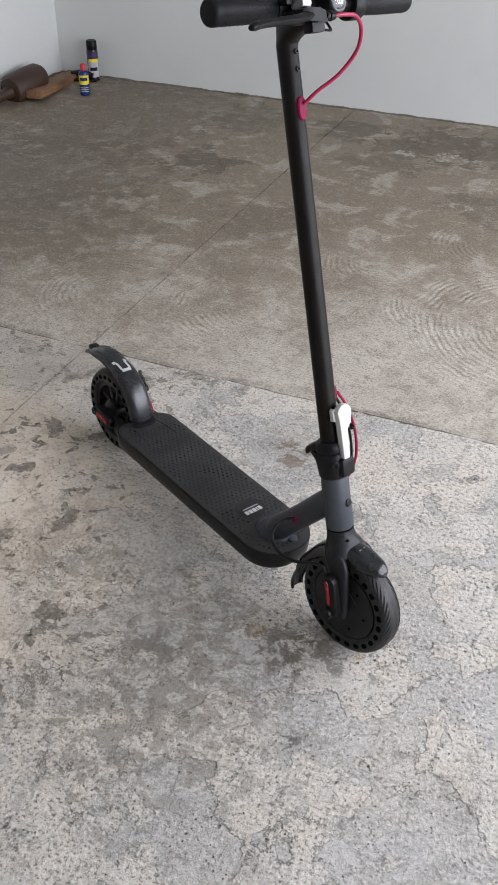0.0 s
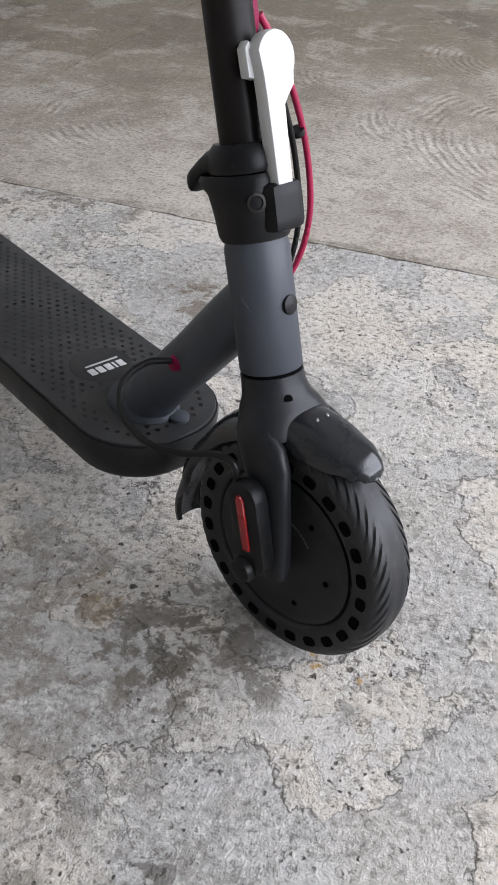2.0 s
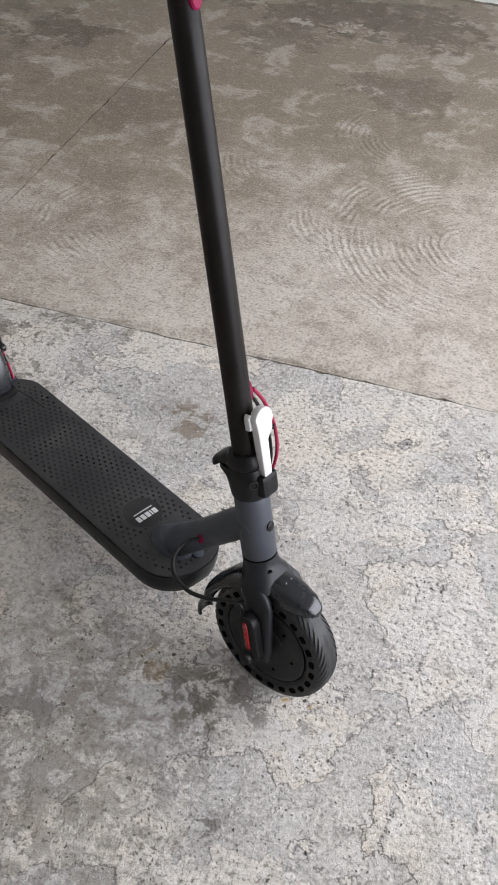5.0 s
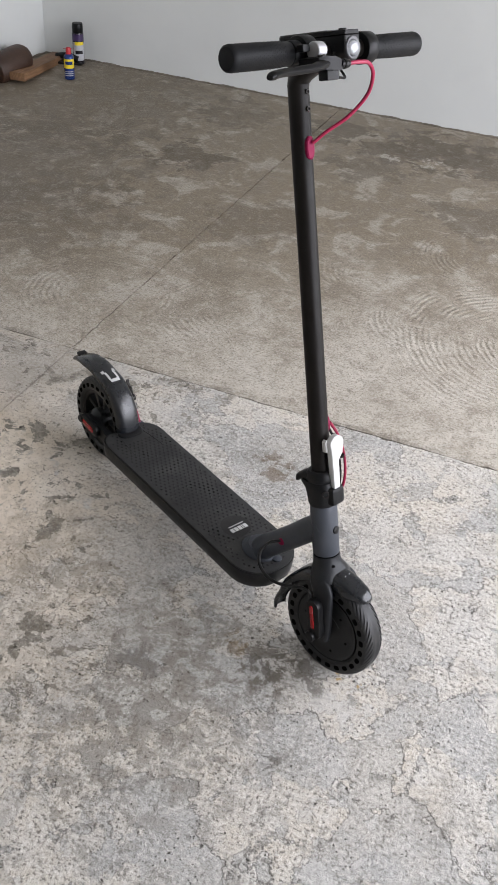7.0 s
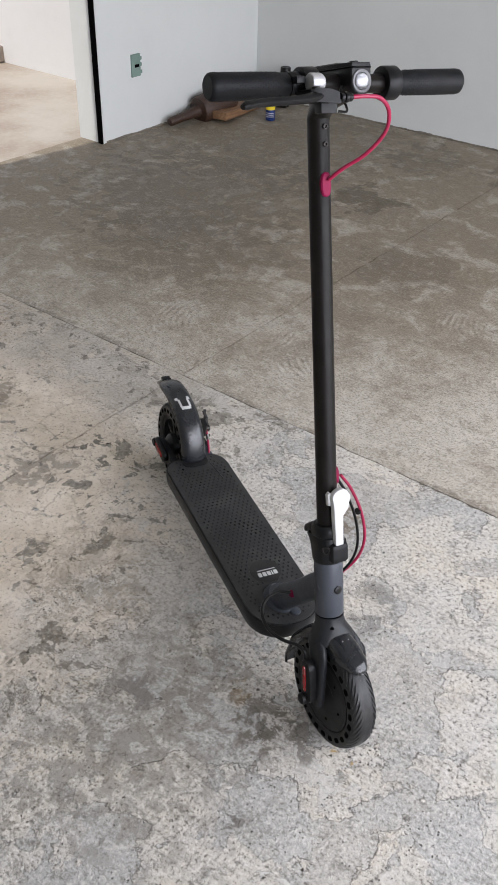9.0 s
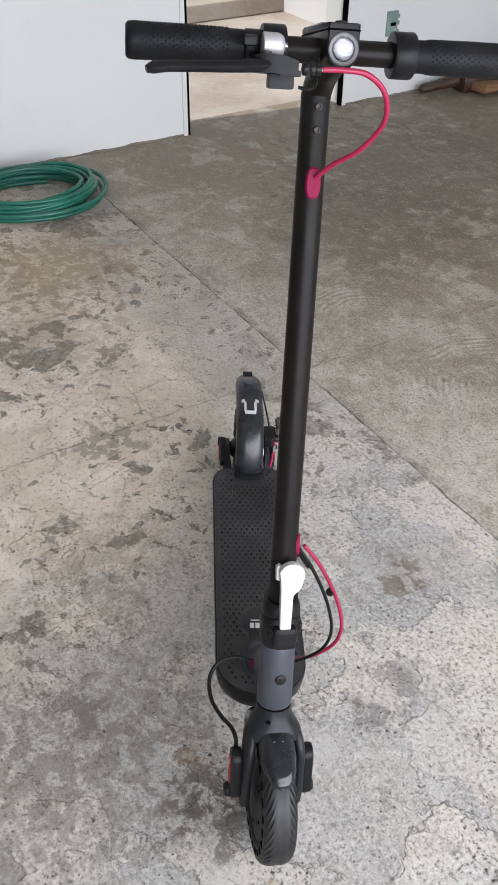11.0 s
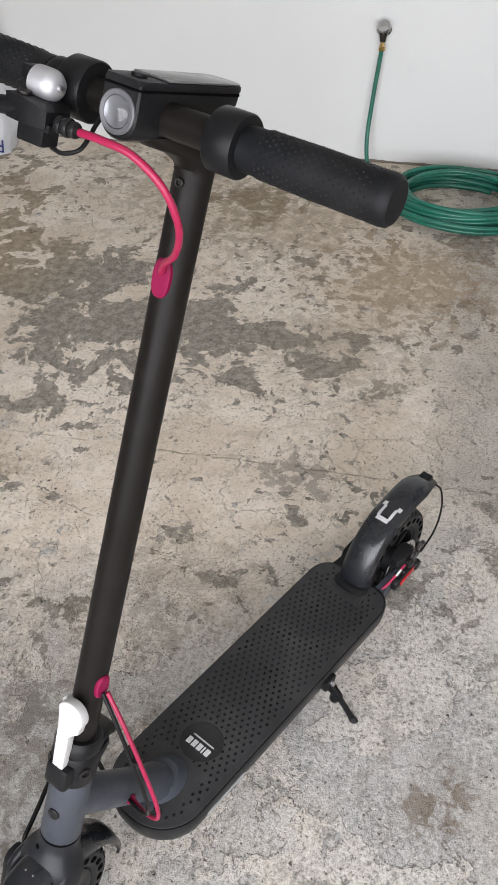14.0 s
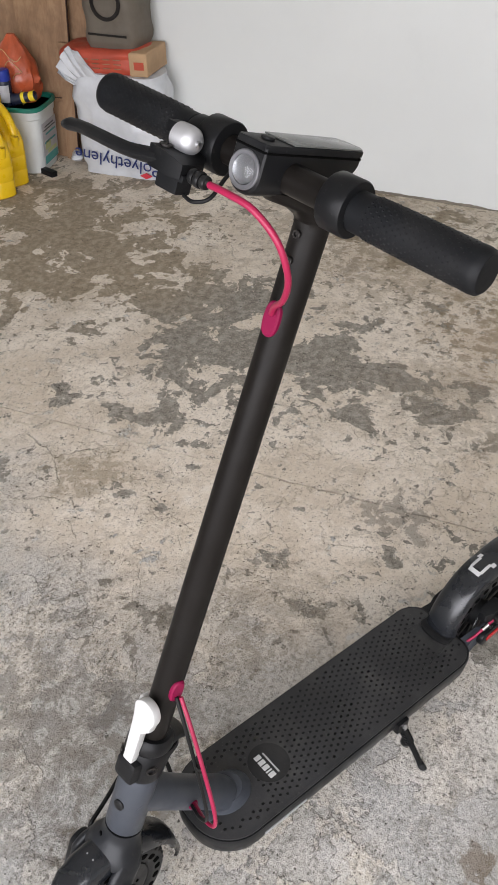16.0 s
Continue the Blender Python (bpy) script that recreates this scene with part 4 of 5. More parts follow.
def grip(sign):
    """Rubber grip with rows of small raised lozenges."""
    g_ = part("grip", lathe([(0.0145, 0.090), (0.0165, 0.092), (0.0165, 0.104), (0.0172, 0.108), (0.0180, 0.15), (0.0180, 0.195), (0.0184, 0.203), (0.0176, 0.2085), (0.015, 0.211), (0.004, 0.2115)], 36), M["grip"], bar, "black rubber grip with raised dots", BAR @ Matrix.Scale(sign, 4, (0, 0, 1)))
    bm = bmesh.new()
    for i in range(24):
        z = 0.109 + i * 0.0039
        r = 0.0174 + 0.0006 * min(1, (z - 0.108) / 0.04)
        for j in range(22):
            a = 2 * math.pi * (j + 0.5 * (i % 2)) / 22
            c = [(z - 0.0019, 0), (z, 0.10), (z + 0.0019, 0), (z, -0.10)]
            base = [bm.verts.new(((r - 0.0004) * math.cos(a + t), (r - 0.0004) * math.sin(a + t), zz)) for zz, t in c]
            top = bm.verts.new(((r + 0.00055) * math.cos(a), (r + 0.00055) * math.sin(a), z))
            for q in range(4):
                bm.faces.new((base[q], base[(q + 1) % 4], top))
    tagged(part("grip_dots", bm, M["grip"], g_, "raised lozenge dots", BAR @ Matrix.Scale(sign, 4, (0, 0, 1)), smooth=False), kind="stuff")


grip(1)
grip(-1)
part("bar_collar", lathe([(0.0165, 0.0665), (0.0225, 0.067), (0.0235, 0.0685), (0.0235, 0.0895), (0.0225, 0.091), (0.0165, 0.0915)], 36), M["plastic_black"], bar, "smooth black collar", BAR)
part("bar_collar", lathe([(0.0165, -0.0475), (0.0225, -0.048), (0.0235, -0.0495), (0.0235, -0.0705), (0.0225, -0.072), (0.0165, -0.0725)], 36), M["plastic_black"], bar, "smooth black collar", BAR)

# display and headlight box on the bar
def nose(x, w, top, low):
    """Section of the box: flat top, straight sides and a half-round underside."""
    mid = min(low + w, top - 0.004)
    under = [(x, w * math.cos(radians(180 + 180 * k / 14)), mid + (mid - low) * math.sin(radians(180 + 180 * k / 14))) for k in range(15)]
    return [(x, w, top), (x, w - 0.0012, top + 0.001), (x, -w + 0.0012, top + 0.001), (x, -w, top)] + under


head_box = part("display_box", loft([nose(*q) for q in ((0.1105, 0.0150, 1.1505, 1.1130), (0.1090, 0.0166, 1.1515, 1.1112), (0.104, 0.0172, 1.1520, 1.1100), (0.080, 0.0172, 1.1520, 1.1095), (0.050, 0.0170, 1.1515, 1.1115), (0.010, 0.0168, 1.1505, 1.1170), (-0.012, 0.0166, 1.1500, 1.1230), (-0.019, 0.0150, 1.1490, 1.1290))]), M["plastic_black"], scooter, "black headlight and display box", TOP)
part("lid_edge", prism([(-0.016, -0.0178), (0.1085, -0.0178), (0.1118, -0.0150), (0.1118, 0.0150), (0.1085, 0.0178), (-0.016, 0.0178), (-0.0225, 0.012), (-0.0225, -0.012)], 1.1470, 1.1488, 0.0005), M["hole_dark"], head_box, "", TOP)
part("display_rim", prism([(-0.014, -0.0174), (0.106, -0.0174), (0.1105, -0.0145), (0.1105, 0.0145), (0.106, 0.0174), (-0.014, 0.0174), (-0.019, 0.0160), (-0.0225, 0.0120), (-0.0240, 0.006), (-0.0240, -0.006), (-0.0225, -0.0120), (-0.019, -0.0160)], 1.1495, 1.1545, 0.001), M["plastic_black"], head_box, "", TOP)
part("display_glass", prism([(-0.013, -0.0168), (0.078, -0.0168), (0.078, 0.0168), (-0.013, 0.0168), (-0.018, 0.0152), (-0.0225, 0.0090), (-0.0225, -0.0090), (-0.018, -0.0152)], 1.1547, 1.1562, 0.0005), M["screen"], head_box, "scuffed grey display glass with a loose film", TOP @ Matrix.Translation((0, 0, 0)))
part("power_button", lathe([(0.006, 1.1550), (0.006, 1.1568), (0.005, 1.1572)], 20), M["plastic_black"], head_box, "", TOP @ Matrix.Translation((0.093, 0, 0)))
HL = TOP @ Matrix.Translation((0.1108, 0, 1.1300)) @ X_AXIS
part("headlight_ring", lathe([(0.0156, -0.003), (0.0157, 0.0010), (0.0148, 0.0018), (0.0118, 0.0012), (0.0115, -0.003), (0.0156, -0.003)], 40, False), M["ring_grey"], head_box, "smooth grey headlight ring", HL)
part("headlight_cup", lathe([(0.0117, 0.0002), (0.0108, -0.0030), (0.0088, -0.0052), (0.0060, -0.0066), (0.0040, -0.0040), (0.0030, -0.0024), (0.0012, -0.0018), (0.0006, -0.0017)], 9), M["reflector_cup"], head_box, "silvery faceted headlight reflector", HL @ Matrix.Translation((-0.001, 0, 0)), False)
part("headlight_glass", lathe([(0.0118, -0.0002), (0.0116, 0.0010), (0.0104, 0.0026), (0.0082, 0.0039), (0.0054, 0.0047), (0.0026, 0.0051), (0.0006, 0.0052)], 36), M["lens"], head_box, "clear headlight lens", HL)

# brake lever with bell, on the rider's right
brake = part("brake_lever", tube([(0.122, -0.078, 1.112), (0.127, -0.092, 1.110), (0.132, -0.110, 1.108), (0.132, -0.132, 1.107), (0.130, -0.155, 1.106), (0.129, -0.177, 1.105), (0.130, -0.191, 1.103), (0.131, -0.198, 1.101)], 0.006, 12, 5, [0.0105, 0.0095, 0.0082, 0.0080, 0.0078, 0.0078, 0.0082, 0.0050], 0.72), M["plastic_black"], scooter, "black metal brake lever", TOP)
part("lever_clamp", lathe([(0.0165, -0.073), (0.0175, -0.0745), (0.0175, -0.0885), (0.0165, -0.090)], 28), M["plastic_black"], brake, "", BAR)
part("lever_body", loft([[(x0, y, z0), (x1, y, z0), (x1, y, z1), (x0, y, z1)] for y, x0, x1, z0, z1 in ((-0.092, 0.088, 0.126, 1.107, 1.120), (-0.084, 0.086, 0.132, 1.104, 1.122), (-0.062, 0.090, 0.132, 1.103, 1.120), (-0.048, 0.104, 0.129, 1.104, 1.116))]), M["plastic_black"], brake, "", TOP)
part("lever_pivot", lathe([(0.0058, 1.119), (0.0058, 1.1232), (0.0044, 1.1240), (0.0024, 1.1238), (0.0020, 1.1222)], 14), M["bolt_dark"], brake, "dark pivot screw", TOP @ Matrix.Translation((0.120, -0.080, 0)))
part("body_step", box(0.016, 0.022, 0.006, (0.120, -0.056, 1.1045), 0.0015), M["plastic_black"], brake, "", TOP)
part("brake_switch", box(0.018, 0.026, 0.014, (0.118, -0.064, 1.0965), 0.003), M["plastic_black"], brake, "", TOP)
for k, (y, r) in enumerate(((-0.040, 0.0065), (-0.033, 0.0072), (-0.027, 0.006))):
    part("cable_adjuster", lathe([(r * 0.9, -0.0028), (r, -0.0015), (r, 0.0015), (r * 0.9, 0.0028)], 14), M["plastic_black"], brake, "", TOP @ Matrix.Translation((0.1215, y, 1.1095)) @ Y_AXIS)
bell = part("bell", lathe([(0.0110, -0.010), (0.0121, -0.009), (0.0121, 0.004), (0.0114, 0.0075), (0.0088, 0.0112), (0.004, 0.0130)], 32), M["bell_silver"], scooter, "small brushed silver bell", TOP @ Matrix.Translation((0.106, -0.072, 1.130)) @ Y_AXIS)
part("bell_screw", lathe([(0.0028, 0.013), (0.0028, 0.0152), (0.0018, 0.0158)], 10), M["steel"], bell, "", TOP @ Matrix.Translation((0.106, -0.072, 1.130)) @ Y_AXIS)
part("bell_striker", box(0.014, 0.014, 0.010, (0.098, -0.093, 1.134), 0.003), M["plastic_black"], bell, "", TOP)

# cables
part("brake_cable", tube([(0.1215, -0.022, 1.1095), (0.122, 0.0, 1.110), (0.119, 0.026, 1.107), (0.108, 0.049, 1.090), (0.090, 0.056, 1.062), (0.064, 0.040, 1.033), (0.040, 0.016, 1.014), (0.022, 0.002, 0.9985)], 0.0030, 10, 7), M["red_cable"], scooter, "crimson brake cable", TOP)
part("cable_end", tube([(0.1215, -0.030, 1.1095), (0.1215, -0.020, 1.1095)], 0.0022, 8, 1), M["steel"], brake, "", TOP)
part("switch_wire", tube([(0.122, -0.046, 1.092), (0.122, -0.034, 1.091), (0.112, -0.026, 1.097), (0.098, -0.026, 1.116), (0.092, -0.020, 1.126)], 0.0018, 8, 6), M["black_cable"], scooter, "thin black switch wire", TOP)
LOOP = [(-0.184, 0.023, 0.505), (-0.181, 0.048, 0.470), (-0.179, 0.077, 0.410), (-0.181, 0.095, 0.345), (-0.186, 0.091, 0.295), (-0.193, 0.066, 0.258), (-0.202, 0.038, 0.235), (-0.207, 0.022, 0.225)]
part("loop_cable", tube([(x, y + 0.004, z + 0.002) for x, y, z in LOOP], 0.0028, 10, 7), M["red_cable"], scooter, "crimson cable loop at the folding joint")
part("loop_cable", tube([(x + 0.002, y - 0.011 * math.sin(math.pi * (i + 0.6) / 8.2), z - 0.003) for i, (x, y, z) in enumerate(LOOP)], 0.0026, 10, 7), M["black_cable"], scooter, "black cable loop at the folding joint")
part("cable_tie", lathe([(0.0062, -0.0025), (0.0062, 0.0025)], 10), M["black_cable"], scooter, "", Matrix.Translation((-0.180, 0.073, 0.418)) @ Matrix.Rotation(radians(25), 4, "X"))
part("motor_cable", tube([(-0.207, -0.028, 0.226), (-0.212, -0.050, 0.229), (-0.208, -0.077, 0.222), (-0.190, -0.092, 0.207), (-0.160, -0.090, 0.194), (-0.130, -0.076, 0.193), (-0.104, -0.061, 0.201), (-0.087, -0.054, 0.199), (-0.082, -0.053, 0.184)], 0.0033, 10, 7), M["black_cable"], scooter, "black motor cable to the front wheel")

# deck
DZ = 0.126


def deck_outline(x0, x1, half, r_front, r_rear, n=10):
    out = []
    rf = min(r_front, half)
    for i in range(n * 2 + 1):
        a = radians(-90 + 180 * i / (n * 2))
        cy = (half - rf) * (1 if a > 0 else -1 if a < 0 else 0)
        out.append((x1 - r_front + r_front * math.cos(a), cy + rf * math.sin(a)))
    for s in (1, -1):
        pts = []
        for i in range(n + 1):
            a = radians(90 + 90 * i / n)
            pts.append((x0 + r_rear * 1.25 + r_rear * 1.25 * math.cos(a), s * (half - r_rear + r_rear * math.sin(a))))
        out += pts if s > 0 else pts[::-1]
    return out


deck = part("deck", loft([[(x, y, z) for x, y in deck_outline(-0.806 + i * 0.4, -0.216 - i, 0.0785 - i, 0.072 - i, 0.036)] for z, i in ((0.0815, 0.012), (0.0835, 0.006), (0.089, 0.0025), (0.104, 0.0008), (0.118, 0.0), (0.1225, 0.001))]), M["deck_side"], scooter, "black footboard body")
mat_ = part("deck_mat", prism(deck_outline(-0.800, -0.219, 0.0755, 0.069, 0.034), 0.1222, DZ, 0.0018), M["mat_rubber"], deck, "black rubber deck mat")
part("deck_groove", prism(deck_outline(-0.8045, -0.2165, 0.0778, 0.0715, 0.0355), 0.1170, 0.1195, 0.0), M["hole_dark"], deck, "")
# nearly flush dark discs, painted for the shade in the mat's holes
bm = bmesh.new()
for i in range(57):
    x = -0.790 + i * 0.0100
    for j in range(13):
        y = (j - 6 + 0.5 * (i % 2)) * 0.0112
        if abs(y) > 0.066 or x > -0.232 or (x > -0.335 and abs(y) < 0.046) and x < -0.258 or math.hypot(x + 0.372, y) < 0.036:
            continue
        if x > -0.29 and (x + 0.29) ** 2 + y * y > 0.062 ** 2 or (x < -0.765 and abs(y) > 0.05) or (x < -0.745 and abs(y) < 0.038):
            continue
        vs = [bm.verts.new((x + 0.0030 * math.cos(a), y + 0.0024 * math.sin(a), DZ + 0.00025)) for a in (0, math.pi / 3, 2 * math.pi / 3, math.pi, 4 * math.pi / 3, 5 * math.pi / 3)]
        lo = [bm.verts.new((v.co.x * 1.0, v.co.y, DZ - 0.0005)) for v in vs]
        bm.faces.new(vs)
        for q in range(6):
            bm.faces.new((vs[q], vs[(q + 1) % 6], lo[(q + 1) % 6], lo[q]))
tagged(part("mat_dots", bm, M["mat_hole_dark"], mat_, "rows of small dark dots", smooth=False), kind="stuff")
# maker's plain mark on the mat: a round field and white bars
badge = part("mat_badge", lathe([(0.034, DZ - 0.001), (0.034, DZ + 0.0003)], 36), M["badge"], mat_, "smooth round field with a white mark", Matrix.Translation((-0.372, 0.004, 0)))
for w, y in ((0.0078, 0.0228), (0.0026, 0.0152), (0.0076, 0.0078), (0.0076, -0.0022), (0.0076, -0.0122)):
    part("mark_bar", box(0.0115, w, 0.0006, (-0.3625, y, DZ + 0.0006)), M["mark_worn"], badge, "", smooth=False)
part("mark_line", box(0.0024, 0.040, 0.0006, (-0.3745, 0.006, DZ + 0.0006)), M["logo_grey"], badge, "", smooth=False)
part("edge_plate", box(0.085, 0.0012, 0.006, (-0.345, 0.0785, 0.100), 0.0), M["logo_grey"], deck, "thin silvery edge strip", smooth=False)

# rear mudguard, arms, covers, caliper
rg = part("rear_mudguard", arch(8, 139, lambda f: 0.118 + 0.020 * min(1, f * 1.9) ** 0.9 + 0.034 * max(0, f - 0.62) / 0.38, lambda f: 0.0305 - 0.0015 * min(1, f * 1.6) - 0.010 * max(0, f - 0.85) / 0.15, lambda f: 0.022 - 0.006 * f - 0.008 * max(0, f - 0.8) / 0.2, (-0.893, 0, 0.1085), 36, 15, 0.0024), M["fender_black"], scooter, "glossy black rear mudguard")
part("guard_foot", loft([ring(28, 0.020, 0.0335, (-0.782, 0, 0.1235), 2.6), ring(28, 0.0195, 0.033, (-0.782, 0, 0.1290), 2.6), ring(28, 0.017, 0.0305, (-0.783, 0, 0.1315), 2.4)]), M["plastic_black"], rg, "")
for r_, a_, y0, y1, w in ((0.1388, 73, -0.012, 0.012, 3.4), (0.139, 80, 0.0085, 0.0135, 11), (0.139, 80, -0.0135, -0.0085, 11), (0.1392, 87, 0.0115, 0.0185, 4), (0.1392, 87, -0.0185, -0.0115, 4)):
    n_, top_, bot_ = 6, [], []
    for i in range(n_ + 1):
        a = radians(a_ - w / 2 + w * i / n_)
        f = (math.degrees(a) - 8) / 131
        R = 0.118 + 0.020 * min(1, f * 1.9) ** 0.9 + 0.034 * max(0, f - 0.62) / 0.38
        h, d = 0.0305 - 0.0015 * min(1, f * 1.6), 0.022 - 0.006 * f
        row = []
        for q in range(5):
            y = y0 + (y1 - y0) * q / 4
            u = math.acos(max(-1, min(1, math.copysign(abs(y / h) ** (1 / 0.75), y))))
            rr = R - d * (1 - abs(math.sin(u)) ** 0.75) + 0.0008
            row.append((-0.893 + rr * math.cos(a), y, 0.1085 + rr * math.sin(a)))
        low = [(-0.893 + (x + 0.893) * 0.985, y, 0.1085 + (z - 0.1085) * 0.985) for x, y, z in row]
        top_.append(row + low[::-1])
    part("guard_mark", loft(top_), M["mark_worn"], rg, "white stepped mark")
part("guard_cap", box(0.018, 0.022, 0.009, (-1.004, 0, 0.2335), 0.003, 2, Matrix.Identity(4)), M["plastic_black"], rg, "small black end cap")
for s in (-1, 1):
    part("rear_arm", loft([[(x, s * y0, z0), (x, s * y1, z0), (x, s * y1, z1), (x, s * y0, z1)] for x, y0, y1, z0, z1 in ((-0.760, 0.034, 0.062, 0.078, 0.121), (-0.80, 0.036, 0.056, 0.080, 0.122), (-0.84, 0.0385, 0.050, 0.088, 0.126), (-0.885, 0.0385, 0.048, 0.092, 0.128), (-0.912, 0.0385, 0.047, 0.099, 0.122))]), M["frame_grey" if s > 0 else "plastic_black"], scooter, "")
    out = []
    for i in range(24):
        a = 2 * math.pi * i / 24
        out.append(((-0.855 if math.cos(a) >= 0 else -0.902) + 0.0165 * math.cos(a), 0.110 + 0.0165 * math.sin(a)))
    tilt = Matrix.Translation((-0.88, 0, 0.11)) @ Matrix.Rotation(radians(6), 4, "Y") @ Matrix.Translation((0.88, 0, -0.11))
    c = part("rear_cover", prism(out, 0, 0.014, 0.004), M["plastic_black"], scooter, "", tilt @ Matrix.Translation((0, s * 0.054 + 0.007, 0)) @ flat)
    part("red_strip", prism([(-0.900, 0.103), (-0.858, 0.103), (-0.854, 0.107), (-0.854, 0.113), (-0.858, 0.116), (-0.900, 0.116)], 0, 0.003, 0.0008), M["red_reflector"], c, "red reflector strip", tilt @ Matrix.Translation((0, s * 0.0615 + 0.0015, 0)) @ flat)
    part("axle_cap", lathe([(0.011, 0), (0.0115, 0.010), (0.009, 0.0145)], 18), M["plastic_black"], c, "", Matrix.Translation((-0.911, s * 0.050, 0.112)) @ Matrix.Scale(s, 4, (0, 1, 0)) @ Y_AXIS)
    part("deck_bolt", lathe([(0.005, 0), (0.005, 0.004), (0.003, 0.005)], 12), M["hole_dark"], deck, "", Matrix.Translation((-0.785, s * 0.062, 0.098)) @ Matrix.Scale(s, 4, (0, 1, 0)) @ Y_AXIS)
for s in (-1, 1):
    part("mat_line", tube([(-0.796, s * 0.028, DZ), (-0.745, s * 0.036, DZ), (-0.700, s * 0.040, DZ)], 0.0012, 8, 3), M["mat_rubber"], mat_, "")
cal = part("brake_caliper", loft([[(x, y0, z0), (x, y1, z0), (x, y1, z1), (x, y0, z1)] for x, y0, y1, z0, z1 in ((-0.846, 0.036, 0.050, 0.150, 0.168), (-0.856, 0.0345, 0.058, 0.142, 0.176), (-0.880, 0.0345, 0.060, 0.142, 0.180), (-0.892, 0.036, 0.054, 0.150, 0.174))]), M["plastic_black"], scooter, "black disc brake caliper")
part("caliper_bracket", box(0.060, 0.005, 0.022, (-0.876, 0.0405, 0.140), 0.002), M["bolt_dark"], cal, "dark mounting bracket")
part("caliper_arm", tube([(-0.870, 0.064, 0.158), (-0.884, 0.066, 0.176), (-0.898, 0.064, 0.190)], 0.0046, 8, 3, None, 0.5), M["bolt_dark"], cal, "pull arm")
part("caliper_knob", lathe([(0.0085, 0), (0.0090, 0.002), (0.0090, 0.008), (0.0065, 0.0105), (0.003, 0.011)], 14), M["bolt_dark"], cal, "", Matrix.Translation((-0.868, 0.059, 0.158)) @ Y_AXIS)
for x, z in ((-0.852, 0.146), (-0.888, 0.147), (-0.898, 0.190), (-0.884, 0.176)):
    part("caliper_bolt", lathe([(0.0040, 0), (0.0040, 0.005), (0.0030, 0.0062), (0.0018, 0.0060), (0.0016, 0.0042)], 10), M["bolt_dark"], cal, "dark steel bolt", Matrix.Translation((x, 0.0585 if z < 0.17 else 0.064, z)) @ Y_AXIS)
spring = [(-0.872 - 0.010 * t / 30 + 0.0042 * math.cos(t), 0.062 + 0.0042 * math.sin(t), 0.166 + 0.016 * t / 30) for t in [k * 0.7 for k in range(44)]]
part("caliper_spring", tube(spring, 0.0008, 5, 1), M["bolt_dark"], cal, "small dark spring")
part("cable_barrel", tube([(-0.838, 0.0555, 0.142), (-0.850, 0.0575, 0.150)], 0.0042, 10, 1), M["steel"], cal, "bright cable barrel")
part("rear_brake_cable", tube([(-0.806, 0.046, 0.118), (-0.825, 0.052, 0.130), (-0.850, 0.057, 0.148), (-0.868, 0.060, 0.160)], 0.0026, 8, 5), M["red_cable"], scooter, "crimson rear brake cable")
part("tail_light_wire", tube([(-1.006, 0.014, 0.228), (-1.022, 0.028, 0.206), (-1.018, 0.040, 0.168), (-0.985, 0.050, 0.140), (-0.930, 0.055, 0.128)], 0.0019, 8, 6), M["black_cable"], scooter, "thin black tail light wire")

# kickstand
ks = part("kickstand", tube([(-0.606, 0.078, 0.094), (-0.612, 0.094, 0.068), (-0.619, 0.113, 0.036), (-0.623, 0.126, 0.012)], 0.0052, 12, 2), M["plastic_black"], scooter, "black kickstand holding the scooter up")
part("stand_knuckle", box(0.026, 0.018, 0.026, (-0.606, 0.076, 0.094), 0.004), M["plastic_black"], ks, "")
for z in (0.098, 0.088):
    part("stand_bolt", lathe([(0.0042, 0), (0.0042, 0.003), (0.003, 0.004)], 10), M["steel"], ks, "bright steel bolt", Matrix.Translation((-0.606 - (0.098 - z) * 0.4, 0.0848, z)) @ Y_AXIS)
coil = [(-0.609 - 0.0052 * t / 24 + 0.0082 * math.cos(t), 0.085 + 0.014 * t / 24 + 0.0082 * math.sin(t) * 0.85, 0.082 - 0.023 * t / 24 - 0.004 * math.sin(t)) for t in [i * 0.6 for i in range(42)]]
part("stand_spring", tube(coil, 0.0016, 6, 1), M["plastic_black"], ks, "coil spring round the stand")
part("stand_sleeve", lathe([(0.0085, 0), (0.009, 0.002), (0.009, 0.014), (0.0075, 0.017)], 14), M["plastic_black"], ks, "", Matrix.Translation((-0.6135, 0.098, 0.061)) @ Matrix.Rotation(radians(150), 4, "X"))
part("stand_foot", tube([(-0.623, 0.125, 0.0145), (-0.625, 0.132, 0.0045), (-0.629, 0.140, -0.0015)], 0.0062, 12, 3, [0.0062, 0.0066, 0.0058]), M["rubber"], ks, "")

# ---- hose, tap and wall fittings ----
hose = thing("garden_hose", pose(-2.565, 1.935, 0, 0, 0, 0), "coiled green garden hose lying on the floor by the wall", "hose")
coil, turns = [], 11
for i in range(turns * 26 + 1):
    k, a = i / 26, 2 * math.pi * i / 26 + 2.6
    layer = [0, 1, 2, 0.4, 1.4, 2.4, 0.9, 1.9, 0.2, 1.2][int(k) % 10] * (1 - k % 1) + [0, 1, 2, 0.4, 1.4, 2.4, 0.9, 1.9, 0.2, 1.2][(int(k) + 1) % 10] * (k % 1)
    rr = 0.150 + 0.030 * layer + 0.010 * math.sin(a * 0.5 + k)
    z = 0.009 + 0.0165 * min(k * 0.40, 3.6) + 0.005 * math.sin(2 * a + k * 2)
    coil.append((rr * 1.02 * math.cos(a), rr * 1.25 * math.sin(a), max(0.009, z)))
